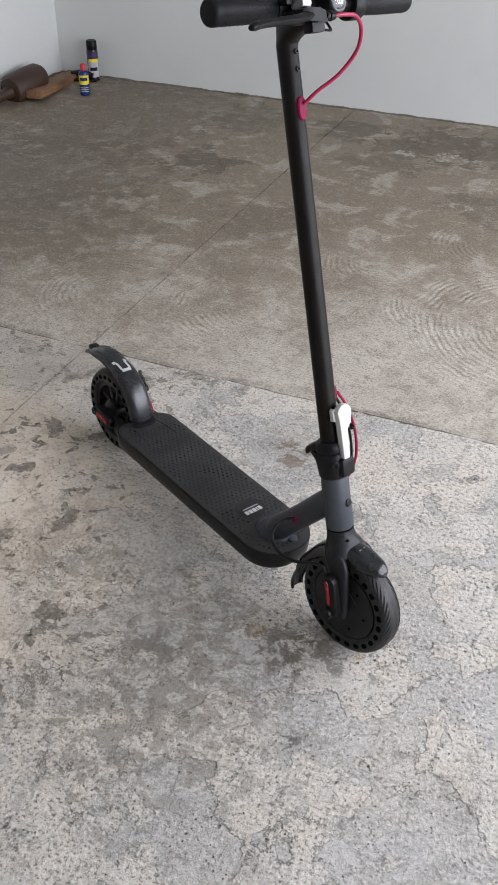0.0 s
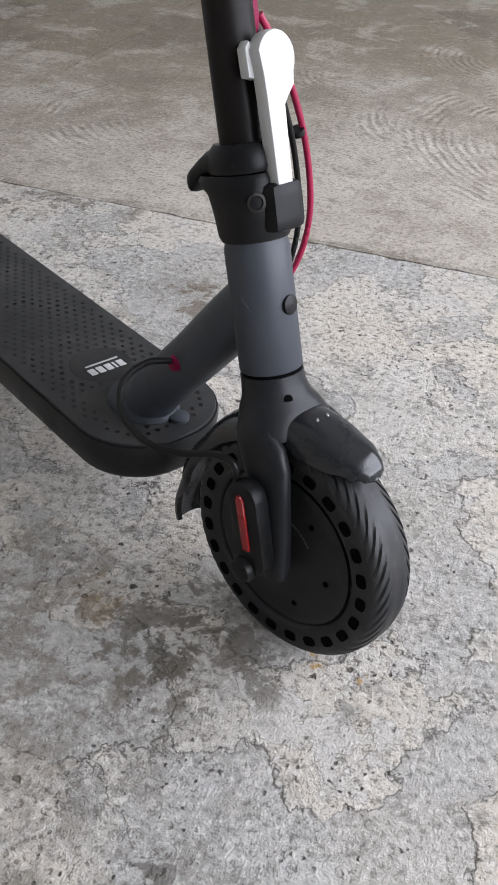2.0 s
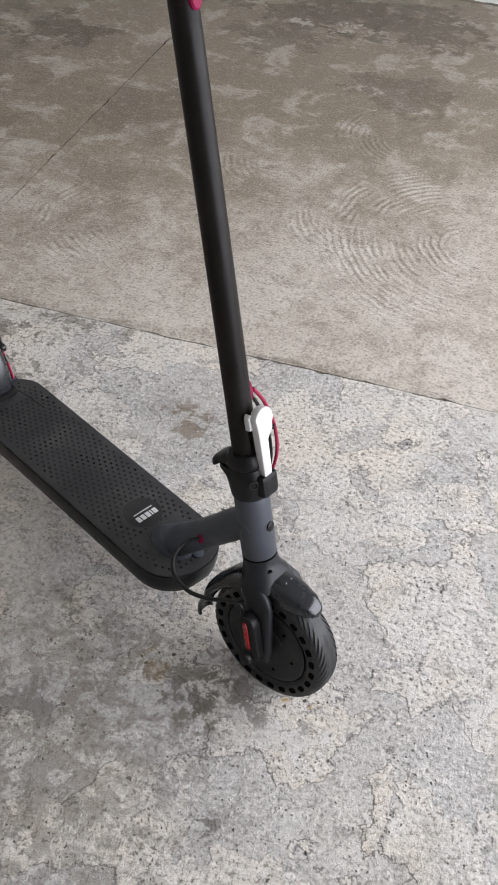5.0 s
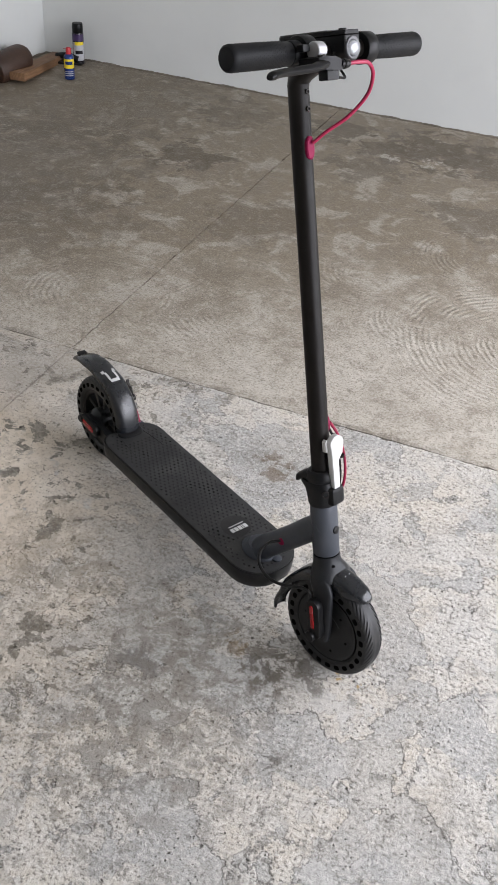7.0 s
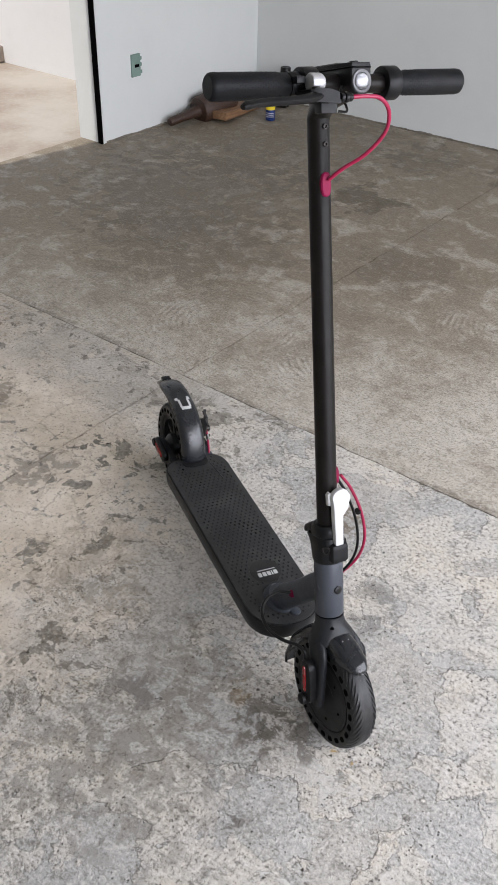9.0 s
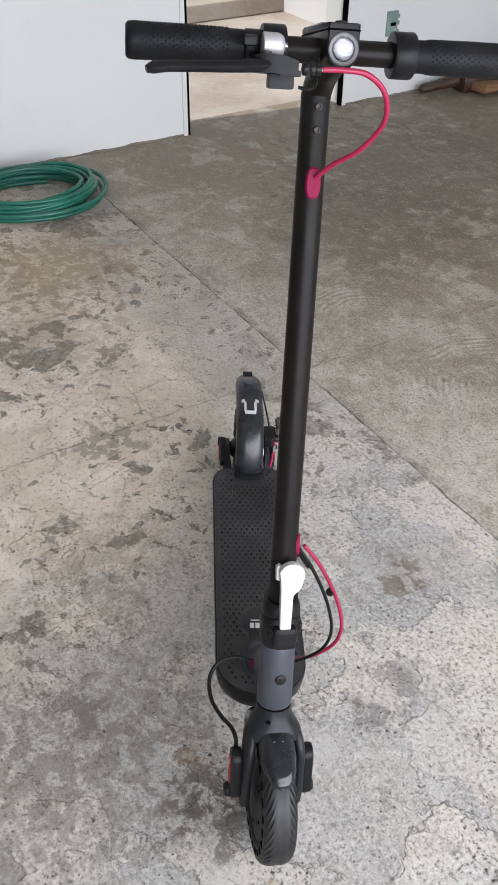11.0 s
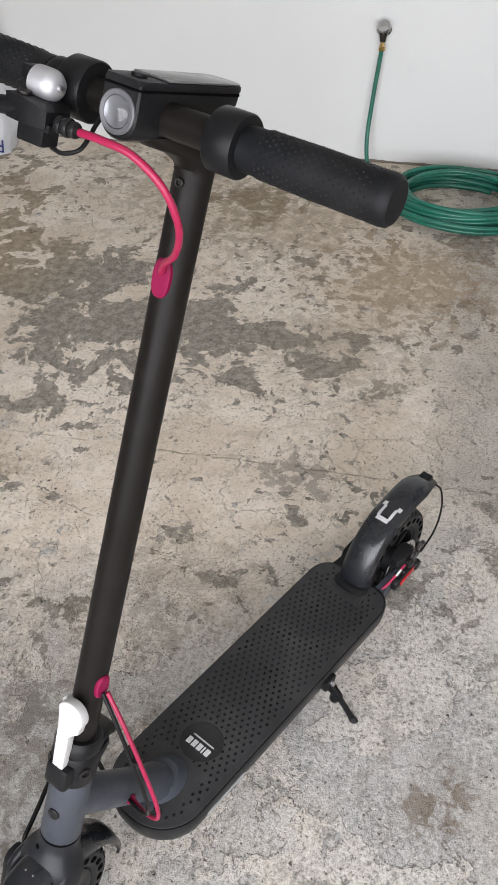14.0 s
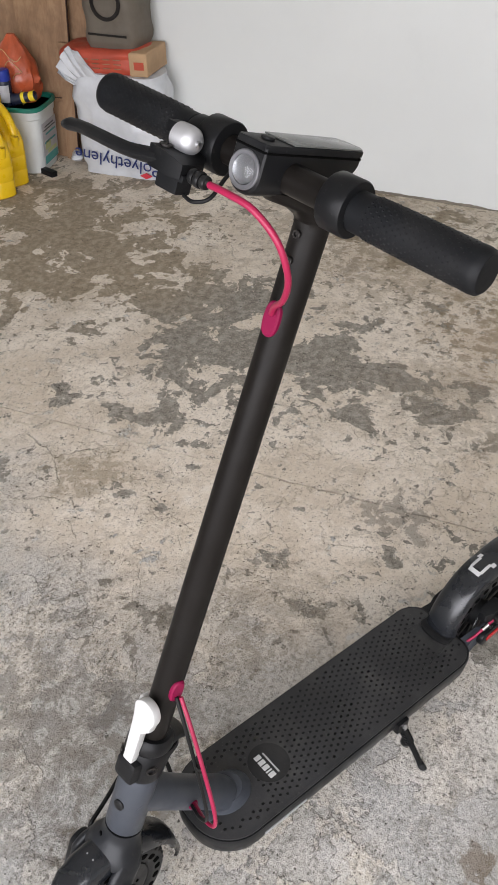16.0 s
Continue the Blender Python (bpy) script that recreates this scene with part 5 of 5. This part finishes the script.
riser = [(-0.3205, -0.340, 0.425), (-0.320, -0.345, 0.37), (-0.310, -0.356, 0.24), (-0.290, -0.362, 0.12), (-0.250, -0.350, 0.035), (-0.19, -0.310, 0.014), (-0.10, -0.275, 0.012), (0.0, -0.245, 0.014), (0.09, -0.215, 0.022)]
part("coil", tube(coil, 0.0082, 10, 2), M["hose_green"], hose, "coils of green hose")
part("riser", tube(riser, 0.0078, 10, 6), M["hose_green"], hose, "green hose rising to the tap")
part("hose_nut", lathe([(0.009, 0), (0.012, 0.002), (0.012, 0.014), (0.009, 0.016), (0.007, 0.03)], 8), M["brass"], hose, "brass hose coupling", Matrix.Translation((-0.3205, -0.340, 0.412)))

tap = thing("wall_tap", pose(WX, 1.595, 0.478, 0, 0, 0), "dull chrome garden tap with a hose on the white wall", "tap")
part("tap_flange", lathe([(0.026, 0), (0.027, 0.004), (0.016, 0.009)], 20), M["steel"], tap, "", X_AXIS)
part("tap_body", tube([(0.004, 0, 0), (0.020, 0, 0.0), (0.032, 0, -0.008), (0.0345, 0.0, -0.035)], 0.012, 14, 5, [0.011, 0.014, 0.015, 0.010]), M["bolt_dark"], tap, "")
part("tap_knob", lathe([(0.006, 0), (0.006, 0.012), (0.022, 0.014), (0.024, 0.020), (0.020, 0.026), (0.006, 0.028)], 14), M["steel"], tap, "round tap handle", Matrix.Translation((0.026, 0, 0.006)) @ Matrix.Rotation(radians(55), 4, "Y"))

M["junction_green"] = plain("junction_green", (0.17, 0.25, 0.215), 0.6, 0.0, 120.0, 0.25, 0.2, 0.1)
jb = thing("junction_box", pose(WX, 3.858, 0.336, 0, 0, 0), "grey green junction box cover set in the wall", "electrical box")
part("box_plate", box(0.012, 0.062, 0.108, (0.002, 0, 0), 0.002), M["junction_green"], jb, "", smooth=False)
for z in (-0.035, 0.0, 0.03):
    part("box_tab", box(0.010, 0.012, 0.016, (0.003, 0.036, z), 0.002), M["junction_green"], jb, "", smooth=False)
part("box_slot", box(0.004, 0.030, 0.014, (0.009, 0.004, -0.002)), M["hole_dark"], jb, "", smooth=False)

# ---- the corner: log, plank, spray cans ----
# heavy turned wooden pestle lying against the wall
log = thing("wooden_mallet", look((-2.85, 4.02, 0.030), (-2.80, 4.55, 0.083)) @ Matrix.Scale(0.92, 4), "dark turned wooden mallet lying against the wall", "mallet")
part("mallet_handle", lathe([(0.006, 0.0), (0.020, -0.006), (0.025, -0.02), (0.026, -0.12), (0.031, -0.20), (0.036, -0.235)], 20), M["wood_dark"], log, "")
part("mallet_head", lathe([(0.036, -0.232), (0.072, -0.240), (0.080, -0.252), (0.083, -0.33), (0.084, -0.42), (0.080, -0.485), (0.066, -0.512), (0.030, -0.518)], 22), M["wood_dark"], log, "thick rounded mallet head")
plank = thing("plank", pose(-2.755, 4.55, 0.024, 0, 3, 99), "short brown plank lying on the floor", "plank")
part("board", box(0.56, 0.085, 0.040, (0, 0, 0), 0.003), M["wood_plank"], plank, "")
lump = thing("iron_bracket", pose(-2.70, 4.76, 0.03, 0, 0, 20), "small dark iron bracket lying in the corner", "bracket")
part("bracket_plate", box(0.16, 0.07, 0.012, (0, 0, -0.022), 0.003), M["bolt_dark"], lump, "")
part("bracket_tube", tube([(-0.07, 0.02, 0.0), (0.0, 0.0, 0.012), (0.06, -0.02, 0.0)], 0.017, 12, 4), M["plastic_black"], lump, "")

M["can_blue"] = plain("can_blue", (0.012, 0.035, 0.16), 0.3, 0.3)
M["can_yellow"] = plain("can_yellow", (0.75, 0.58, 0.03), 0.35)
M["cap_red"] = plain("cap_red", (0.55, 0.03, 0.035), 0.35)
M["can_black"] = plain("can_black", (0.015, 0.014, 0.018), 0.3, 0.3)
M["label_purple"] = plain("label_purple", (0.05, 0.03, 0.09), 0.35)
M["label_pale"] = plain("label_pale", (0.42, 0.42, 0.44), 0.4)


def bent_label(r, a0, a1, z0, z1, n=10):
    secs = []
    for i in range(n + 1):
        a = radians(a0 + (a1 - a0) * i / n)
        secs.append([((r + d) * math.cos(a), (r + d) * math.sin(a), z) for d, z in ((0, z0), (0.0008, z0), (0.0008, z1), (0, z1))])
    return loft(secs)


can = thing("spray_can", pose(-2.543, 4.515, 0, 0, 0, -60), "blue and yellow lubricant spray can with a red cap", "spray can")
part("can_body", lathe([(0.024, 0), (0.0265, 0.003), (0.0265, 0.112), (0.024, 0.118), (0.019, 0.124), (0.014, 0.128)], 24), M["can_blue"], can, "")
part("can_cap", lathe([(0.0145, 0.127), (0.0145, 0.150), (0.012, 0.158), (0.008, 0.160)], 20), M["cap_red"], can, "red cap")
part("straw", tube([(-0.03, 0, 0.151), (0.035, 0, 0.155)], 0.0012, 6, 1), M["cap_red"], can, "thin red straw", Matrix.Rotation(radians(70), 4, "Z"))
part("yellow_field", bent_label(0.0265, -75, 75, 0.058, 0.105), M["can_yellow"], can, "yellow shield on the can")
part("mark_bar", bent_label(0.0275, -42, 42, 0.078, 0.094), M["can_blue"], can, "dark mark")
for z in (0.02, 0.030, 0.040):
    part("print_bar", bent_label(0.0266, -55, 50, z, z + 0.004), M["label_pale"], can, "")
can2 = thing("spray_can", pose(-2.65, 4.79, 0, 0, 0, -60), "tall black spray can with a dark label", "spray can")
part("can_body", lathe([(0.028, 0), (0.031, 0.003), (0.031, 0.160), (0.028, 0.168)], 24), M["can_black"], can2, "")
part("can_cap", lathe([(0.0285, 0.166), (0.0295, 0.168), (0.0295, 0.208), (0.027, 0.214)], 24), M["plastic_black"], can2, "black cap")
part("purple_field", bent_label(0.031, -80, 80, 0.125, 0.160), M["label_purple"], can2, "")
part("pale_field", bent_label(0.031, -60, 70, 0.022, 0.118), M["label_pale"], can2, "pale printed field")
part("mark_bar", bent_label(0.032, -35, 60, 0.104, 0.121), M["can_yellow"], can2, "yellow mark")
part("mark_bar", bent_label(0.032, -30, 45, 0.058, 0.076), M["can_black"], can2, "")

# ---- the heap by the west wall: sacks, boards, bucket, jugs ----
M["sack_white"] = plain("sack_white", (0.56, 0.575, 0.60), 0.38, 0.0, 60.0, 0.12, 0.4)
M["sack_orange"] = plain("sack_orange", (0.42, 0.062, 0.032), 0.55, 0.0, 90.0, 0.2, 0.3)
M["paper_kraft"] = plain("paper_kraft", (0.42, 0.27, 0.15), 0.75, 0.0, 120.0, 0.12, 0.3)
M["paper_grey"] = plain("paper_grey", (0.125, 0.105, 0.082), 0.75, 0.0, 120.0, 0.12, 0.3)
M["ink_blue"] = plain("ink_blue", (0.012, 0.025, 0.12), 0.5)
M["ink_red"] = plain("ink_red", (0.55, 0.03, 0.05), 0.5)
M["bucket_white"] = plain("bucket_white", (0.62, 0.64, 0.63), 0.4, 0.0, 80.0, 0.06, 0.1)
M["rim_green"] = plain("rim_green", (0.01, 0.17, 0.12), 0.4)
M["jug_yellow"] = plain("jug_yellow", (0.78, 0.50, 0.010), 0.32, 0.0, 60.0, 0.08, 0.08)
M["bag_orange"] = plain("bag_orange", (0.50, 0.10, 0.04), 0.35, 0.0, 40.0, 0.35, 0.5)
M["mesh_tan"] = plain("mesh_tan", (0.55, 0.33, 0.16), 0.6)
M["bottle_dark"] = plain("bottle_dark", (0.012, 0.016, 0.035), 0.3)
M["cap_blue"] = plain("cap_blue", (0.012, 0.035, 0.30), 0.35)
M["label_teal"] = plain("label_teal", (0.05, 0.27, 0.26), 0.45)
M["label_lime"] = plain("label_lime", (0.42, 0.46, 0.22), 0.45)


def pillow(sx, sy, sz, dent, seed, power=3.2, n=28, m=14, foot=0.55):
    """A filled sack: a puffed block with creases and slumped corners."""
    secs = []
    for j in range(m + 1):
        v = j / m
        z = -1 + 2 * v
        k = (1 - abs(z) ** power) ** (1 / power) if abs(z) < 1 else 0.0
        k = max(k, foot)
        row = []
        for x, y, _ in ring(n, sx / 2 * k, sy / 2 * k, (0, 0, 0), 4.0):
            p = Vector((x * 9, y * 9, z * 1.6 + seed))
            d = dent * (noise.noise(p) + 0.5 * noise.noise(p * 2.7) - 0.35 * abs(noise.noise(p * 1.4 + Vector((5, 1, 2)))))
            q = Vector((x, y, 0)).normalized() * d
            row.append((x + q.x, y + q.y, sz / 2 + z * sz / 2 + (dent * 0.6 * noise.noise(p * 1.3) if 0 < j < m else 0)))
        secs.append(row)
    return loft(secs)


sack = thing("white_sack", pose(-2.768, 0.030, 0, 0, 0, 5), "white plastic sack with blue print, standing full against the wall", "sack")
part("sack_body", pillow(0.225, 0.375, 0.395, 0.016, 2.0, 7.0, 72, 36, 0.93), M["sack_white"], sack, "crumpled white plastic")
rim_pts, root_pts = [(-0.225, 0.385), (-0.232, 0.412), (-0.205, 0.462), (-0.180, 0.488), (-0.145, 0.470)], [(-0.170, 0.345), (-0.165, 0.365), (-0.145, 0.378), (-0.115, 0.384), (-0.070, 0.382)]
ear = []
for i in range(17):
    k, f = min(3, i // 4), (i - 4 * min(3, i // 4)) / 4
    (y0, z0), (y1, z1) = [tuple(a + (b - a) * f for a, b in zip(q[k], q[k + 1])) for q in (root_pts, rim_pts)]
    fold = 0.009 * math.sin(i * 1.9) + 0.004 * math.sin(i * 3.1)
    ear.append([(0.098, y0, z0), (0.112 + fold * 0.6, (y0 + y1) / 2, (z0 + z1) / 2 + 0.006 * math.sin(i * 2.3)), (0.106 + fold, y1, z1), (0.101 + fold, y1 + 0.002, z1), (0.104 + fold * 0.6, (y0 + y1) / 2 + 0.003, (z0 + z1) / 2), (0.088, y0 + 0.003, z0)])
part("sack_ear", loft(ear), M["sack_white"], sack, "gathered sack corner")
FACE = Matrix.Translation((0.125, 0.000, 0.070)) @ Matrix.Rotation(radians(90), 4, "Z") @ Matrix.Rotation(radians(90), 4, "X") @ Matrix.Rotation(math.pi, 4, "Z")
words("Polyethylene", 0.072, FACE @ Matrix.Rotation(radians(-6), 4, "Z"), M["ink_blue"], sack)
part("blue_bar", box(0.003, 0.13, 0.012, (0.124, 0.01, 0.150)), M["ink_blue"], sack, "", smooth=False)
part("red_mark", loft([[(0.116, 0.095, 0.024), (0.116, 0.120, 0.036), (0.116, 0.145, 0.024), (0.116, 0.120, 0.012)], [(0.1245, 0.095, 0.024), (0.1245, 0.120, 0.036), (0.1245, 0.145, 0.024), (0.1245, 0.120, 0.012)]]), M["ink_red"], sack, "red lozenge mark", smooth=False)
sack2 = thing("orange_sack", pose(-2.780, -0.040, 0.384, 2.5, 0, 4), "orange paper sack lying on the white sack", "sack")
part("sack_body", pillow(0.215, 0.36, 0.095, 0.008, 7.0, 7.0, 56, 16, 0.86), M["sack_orange"], sack2, "")
part("sack_end", box(0.200, 0.075, 0.086, (0.004, 0.172, 0.047), 0.010, 3), M["paper_kraft"], sack2, "folded kraft end")
for k in range(5):
    for q in range(3):
        part("print_bar", box(0.003, 0.030, 0.003, (0.1125, -0.09 + k * 0.045, 0.032 + q * 0.016)), M["wood_board"], sack2, "", smooth=False)
part("end_mark", box(0.004, 0.040, 0.028, (0.1035, 0.176, 0.044), 0.0), M["sack_orange"], sack2, "", smooth=False)
sack3 = thing("grey_paper_sack", pose(-2.80, 0.008, 0.477, 0, 0, 2), "grey brown paper sack on top of the heap", "sack")
part("sack_body", pillow(0.205, 0.230, 0.25, 0.008, 11.0, 8.0, 56, 22, 0.9), M["paper_grey"], sack3, "")
part("print_bar", box(0.002, 0.16, 0.008, (0.106, 0.0, 0.055)), M["bolt_dark"], sack3, "", smooth=False)
part("print_ring", lathe([(0.062, 0), (0.062, 0.002), (0.048, 0.002), (0.048, 0), (0.062, 0)], 32, False), M["bolt_dark"], sack3, "dark printed ring", Matrix.Translation((0.1045, 0.0, 0.165)) @ X_AXIS)

M["cardboard"] = wood("cardboard", (0.27, 0.155, 0.085), (0.39, 0.245, 0.140), 0.7, (3.0, 3.0, 0.8))
for y, w, h, lean, x, seam in ((-0.352, 0.235, 0.98, 4, -2.785, 0.235), (-0.585, 0.215, 0.92, 4, -2.800, 0.30), (-0.205, 0.095, 1.02, 3, -2.835, 0.0), (-0.240, 0.055, 0.46, 2.5, -2.768, 0.0)):
    b = thing("cardboard_sheet", pose(x, y, 0, 0, -lean, 0), "flattened brown cardboard carton leaning against the wall", "cardboard", "cartons against the wall")
    part("sheet", box(0.014, w, h, (0, 0, h / 2), 0.002), M["cardboard"], b, "")
    for q in range(2):
        part("ply_edge", box(0.004, 0.003, h * 0.985, (0.0035 - 0.006 * q, w / 2 + 0.0012, h / 2)), M["wood_dark"], b, "dark torn edge", smooth=False)
    if seam:
        part("fold_line", box(0.002, w * 0.98, 0.004, (0.0072, 0, seam + 0.003)), M["wood_dark"], b, "dark fold line", Matrix.Rotation(radians(1.5), 4, "X"), smooth=False)
        part("flap", box(0.003, w * 0.97, seam - 0.012, (0.0085, 0, seam / 2 - 0.004), 0.001), M["cardboard"], b, "")

bk = thing("white_bucket", pose(-2.640, -0.378, 0, 0, 0, 10), "square white plastic bucket with a green rim, full of bottles", "bucket")
part("bucket_wall", loft([ring(32, r, r, (0, 0, z), 5.0) for r, z in ((0.096, 0), (0.100, 0.004), (0.106, 0.215), (0.110, 0.220), (0.111, 0.252))] + [ring(32, r, r, (0, 0, z), 5.0) for r, z in ((0.107, 0.252), (0.103, 0.06))]), M["bucket_white"], bk, "")
part("bucket_rim", loft([ring(32, r, r, (0, 0, z), 5.0) for r, z in ((0.111, 0.248), (0.117, 0.250), (0.117, 0.264), (0.113, 0.267), (0.106, 0.264), (0.106, 0.248))]), M["rim_green"], bk, "green rim")
SIDE = Matrix.Rotation(radians(90), 4, "Z") @ Matrix.Rotation(radians(1.5), 4, "Y")
label = part("label_field", box(0.002, 0.145, 0.165, (0.1025, 0, 0.115)), M["label_pale"], bk, "pale printed label", SIDE, smooth=False)
for z, h, w, y, mt in ((0.050, 0.032, 0.13, 0, "label_teal"), (0.078, 0.014, 0.09, 0.012, "label_lime"), (0.105, 0.030, 0.055, -0.025, "label_lime"), (0.118, 0.008, 0.11, 0, "label_teal"), (0.150, 0.007, 0.10, 0.008, "label_teal"), (0.168, 0.005, 0.12, 0, "stamp_dim"), (0.180, 0.005, 0.09, 0, "stamp_dim")):
    part("label_band", box(0.002, w, h, (0.1035, y, z)), M[mt], label, "", SIDE, smooth=False)
ob_ = thing("orange_bag", pose(-2.70, -0.425, 0.225, 0, 0, 0), "crumpled orange net bag standing in the bucket", "bag")
secs = []
for j in range(15):
    v = j / 14
    r = [0.060, 0.078, 0.088, 0.092, 0.096, 0.098, 0.097, 0.093, 0.088, 0.080, 0.070, 0.058, 0.044, 0.030, 0.016][j]
    row = []
    for i in range(32):
        a = 2 * math.pi * i / 32
        d = 1.04 + 0.22 * noise.noise((math.cos(a) * 3, math.sin(a) * 3, v * 6)) + 0.16 * abs(noise.noise((math.cos(a) * 6, math.sin(a) * 6, v * 11))) - 0.05
        row.append((r * 0.8 * d * math.cos(a), r * d * math.sin(a), v * 0.27))
    secs.append(row)
part("bag_body", loft(secs), M["bag_orange"], ob_, "")
for q in range(5):
    part("net_string", tube([(0.066 + 0.012 * math.sin(j + q), -0.075 + 0.021 * j, 0.04 + 0.042 * q + 0.024 * math.cos(j * 1.3 + q * 2)) for j in range(8)], 0.0017, 6, 3), M["mesh_tan"], ob_, "tan net string")
bt = thing("dark_bottle", pose(-2.572, -0.398, 0.262, 0, 0, 10), "dark bottle with a blue cap standing in the bucket", "bottle")
part("bottle_body", lathe([(0.028, 0), (0.030, 0.004), (0.030, 0.085), (0.028, 0.095)], 20), M["bottle_dark"], bt, "")
part("bottle_cap", lathe([(0.0285, 0.094), (0.0295, 0.097), (0.027, 0.130), (0.022, 0.135)], 20), M["cap_blue"], bt, "blue cap")
part("label_field", bent_label(0.030, -10, 60, 0.015, 0.080), M["label_pale"], bt, "")
part("label_field", bent_label(0.030, -80, -15, 0.015, 0.060), M["can_yellow"], bt, "")
tc = thing("torch", look((-2.600, -0.275, 0.305), (-2.575, -0.42, 0.268)), "black and yellow torch lying across the bucket", "torch")
part("torch_body", lathe([(0.012, 0.0), (0.018, -0.004), (0.018, -0.03), (0.020, -0.035), (0.020, -0.075), (0.024, -0.09), (0.024, -0.13), (0.015, -0.135)], 18), M["bottle_dark"], tc, "")
part("torch_band", lathe([(0.0185, -0.004), (0.0195, -0.006), (0.0195, -0.024), (0.0185, -0.026)], 18), M["can_yellow"], tc, "yellow end cap")
part("torch_band", lathe([(0.0205, -0.045), (0.0215, -0.047), (0.0215, -0.058), (0.0205, -0.060)], 18), M["can_yellow"], tc, "yellow band")


def jug(x, y, turn):
    """Flat yellow jug with a slanted shoulder and a loop handle."""
    j = thing("yellow_jug", pose(x, y, 0, 0, 0, turn), "yellow plastic oil jug with a loop handle", "jug", "yellow jugs by the bucket")
    part("jug_body", loft([ring(32, sx, sy, (ox, 0, z), p) for z, sx, sy, ox, p in ((0, 0.078, 0.043, 0, 4), (0.006, 0.085, 0.048, 0, 4), (0.060, 0.086, 0.048, 0, 4), (0.064, 0.084, 0.046, 0, 4), (0.068, 0.086, 0.048, 0, 4), (0.115, 0.086, 0.048, 0, 4), (0.119, 0.084, 0.046, 0, 4), (0.123, 0.086, 0.048, 0, 4), (0.170, 0.084, 0.048, 0.001, 4), (0.205, 0.074, 0.046, 0.010, 3.6), (0.235, 0.056, 0.042, 0.026, 3.2), (0.262, 0.036, 0.034, 0.044, 2.6), (0.276, 0.024, 0.024, 0.052, 2.0))]), M["jug_yellow"], j, "")
    part("jug_handle", tube([(-0.076, 0, 0.160), (-0.078, 0, 0.205), (-0.062, 0, 0.245), (-0.030, 0, 0.276), (0.010, 0, 0.292), (0.040, 0, 0.284), (0.050, 0, 0.262)], 0.016, 14, 5), M["jug_yellow"], j, "loop handle")
    part("jug_neck", lathe([(0.021, 0.268), (0.021, 0.285), (0.024, 0.286), (0.024, 0.310), (0.021, 0.313)], 20), M["bottle_dark"], j, "dark screw cap", Matrix.Translation((0.054, 0, 0)))
    lab = part("jug_label", box(0.12, 0.0015, 0.10, (0.0, 0.0485, 0.092)), M["bottle_dark"], j, "dark printed label", smooth=False)
    for z, w in ((0.125, 0.07), (0.103, 0.09), (0.083, 0.08), (0.062, 0.09)):
        part("print_bar", box(w, 0.0012, 0.008, (0.0, 0.0498, z)), M["label_pale" if z != 0.125 else "can_yellow"], lab, "", smooth=False)


jug(-2.335, -0.330, 246)
jug(-2.462, -0.352, 244)
br = thing("black_block", pose(-2.571, -0.2415, 0.011, 0, 0, 70), "small black plastic block on the floor", "block")
part("block_body", box(0.075, 0.028, 0.022, (0, 0, 0), 0.003), M["plastic_black"], br, "")
pp = thing("paper_scrap", pose(-2.72, -0.19, 0.018, 0, 0, 30), "crumpled white paper scrap on the floor", "paper")
part("scrap", pillow(0.07, 0.05, 0.035, 0.012, 3.0, 2.2, 18, 8), M["sack_white"], pp, "")
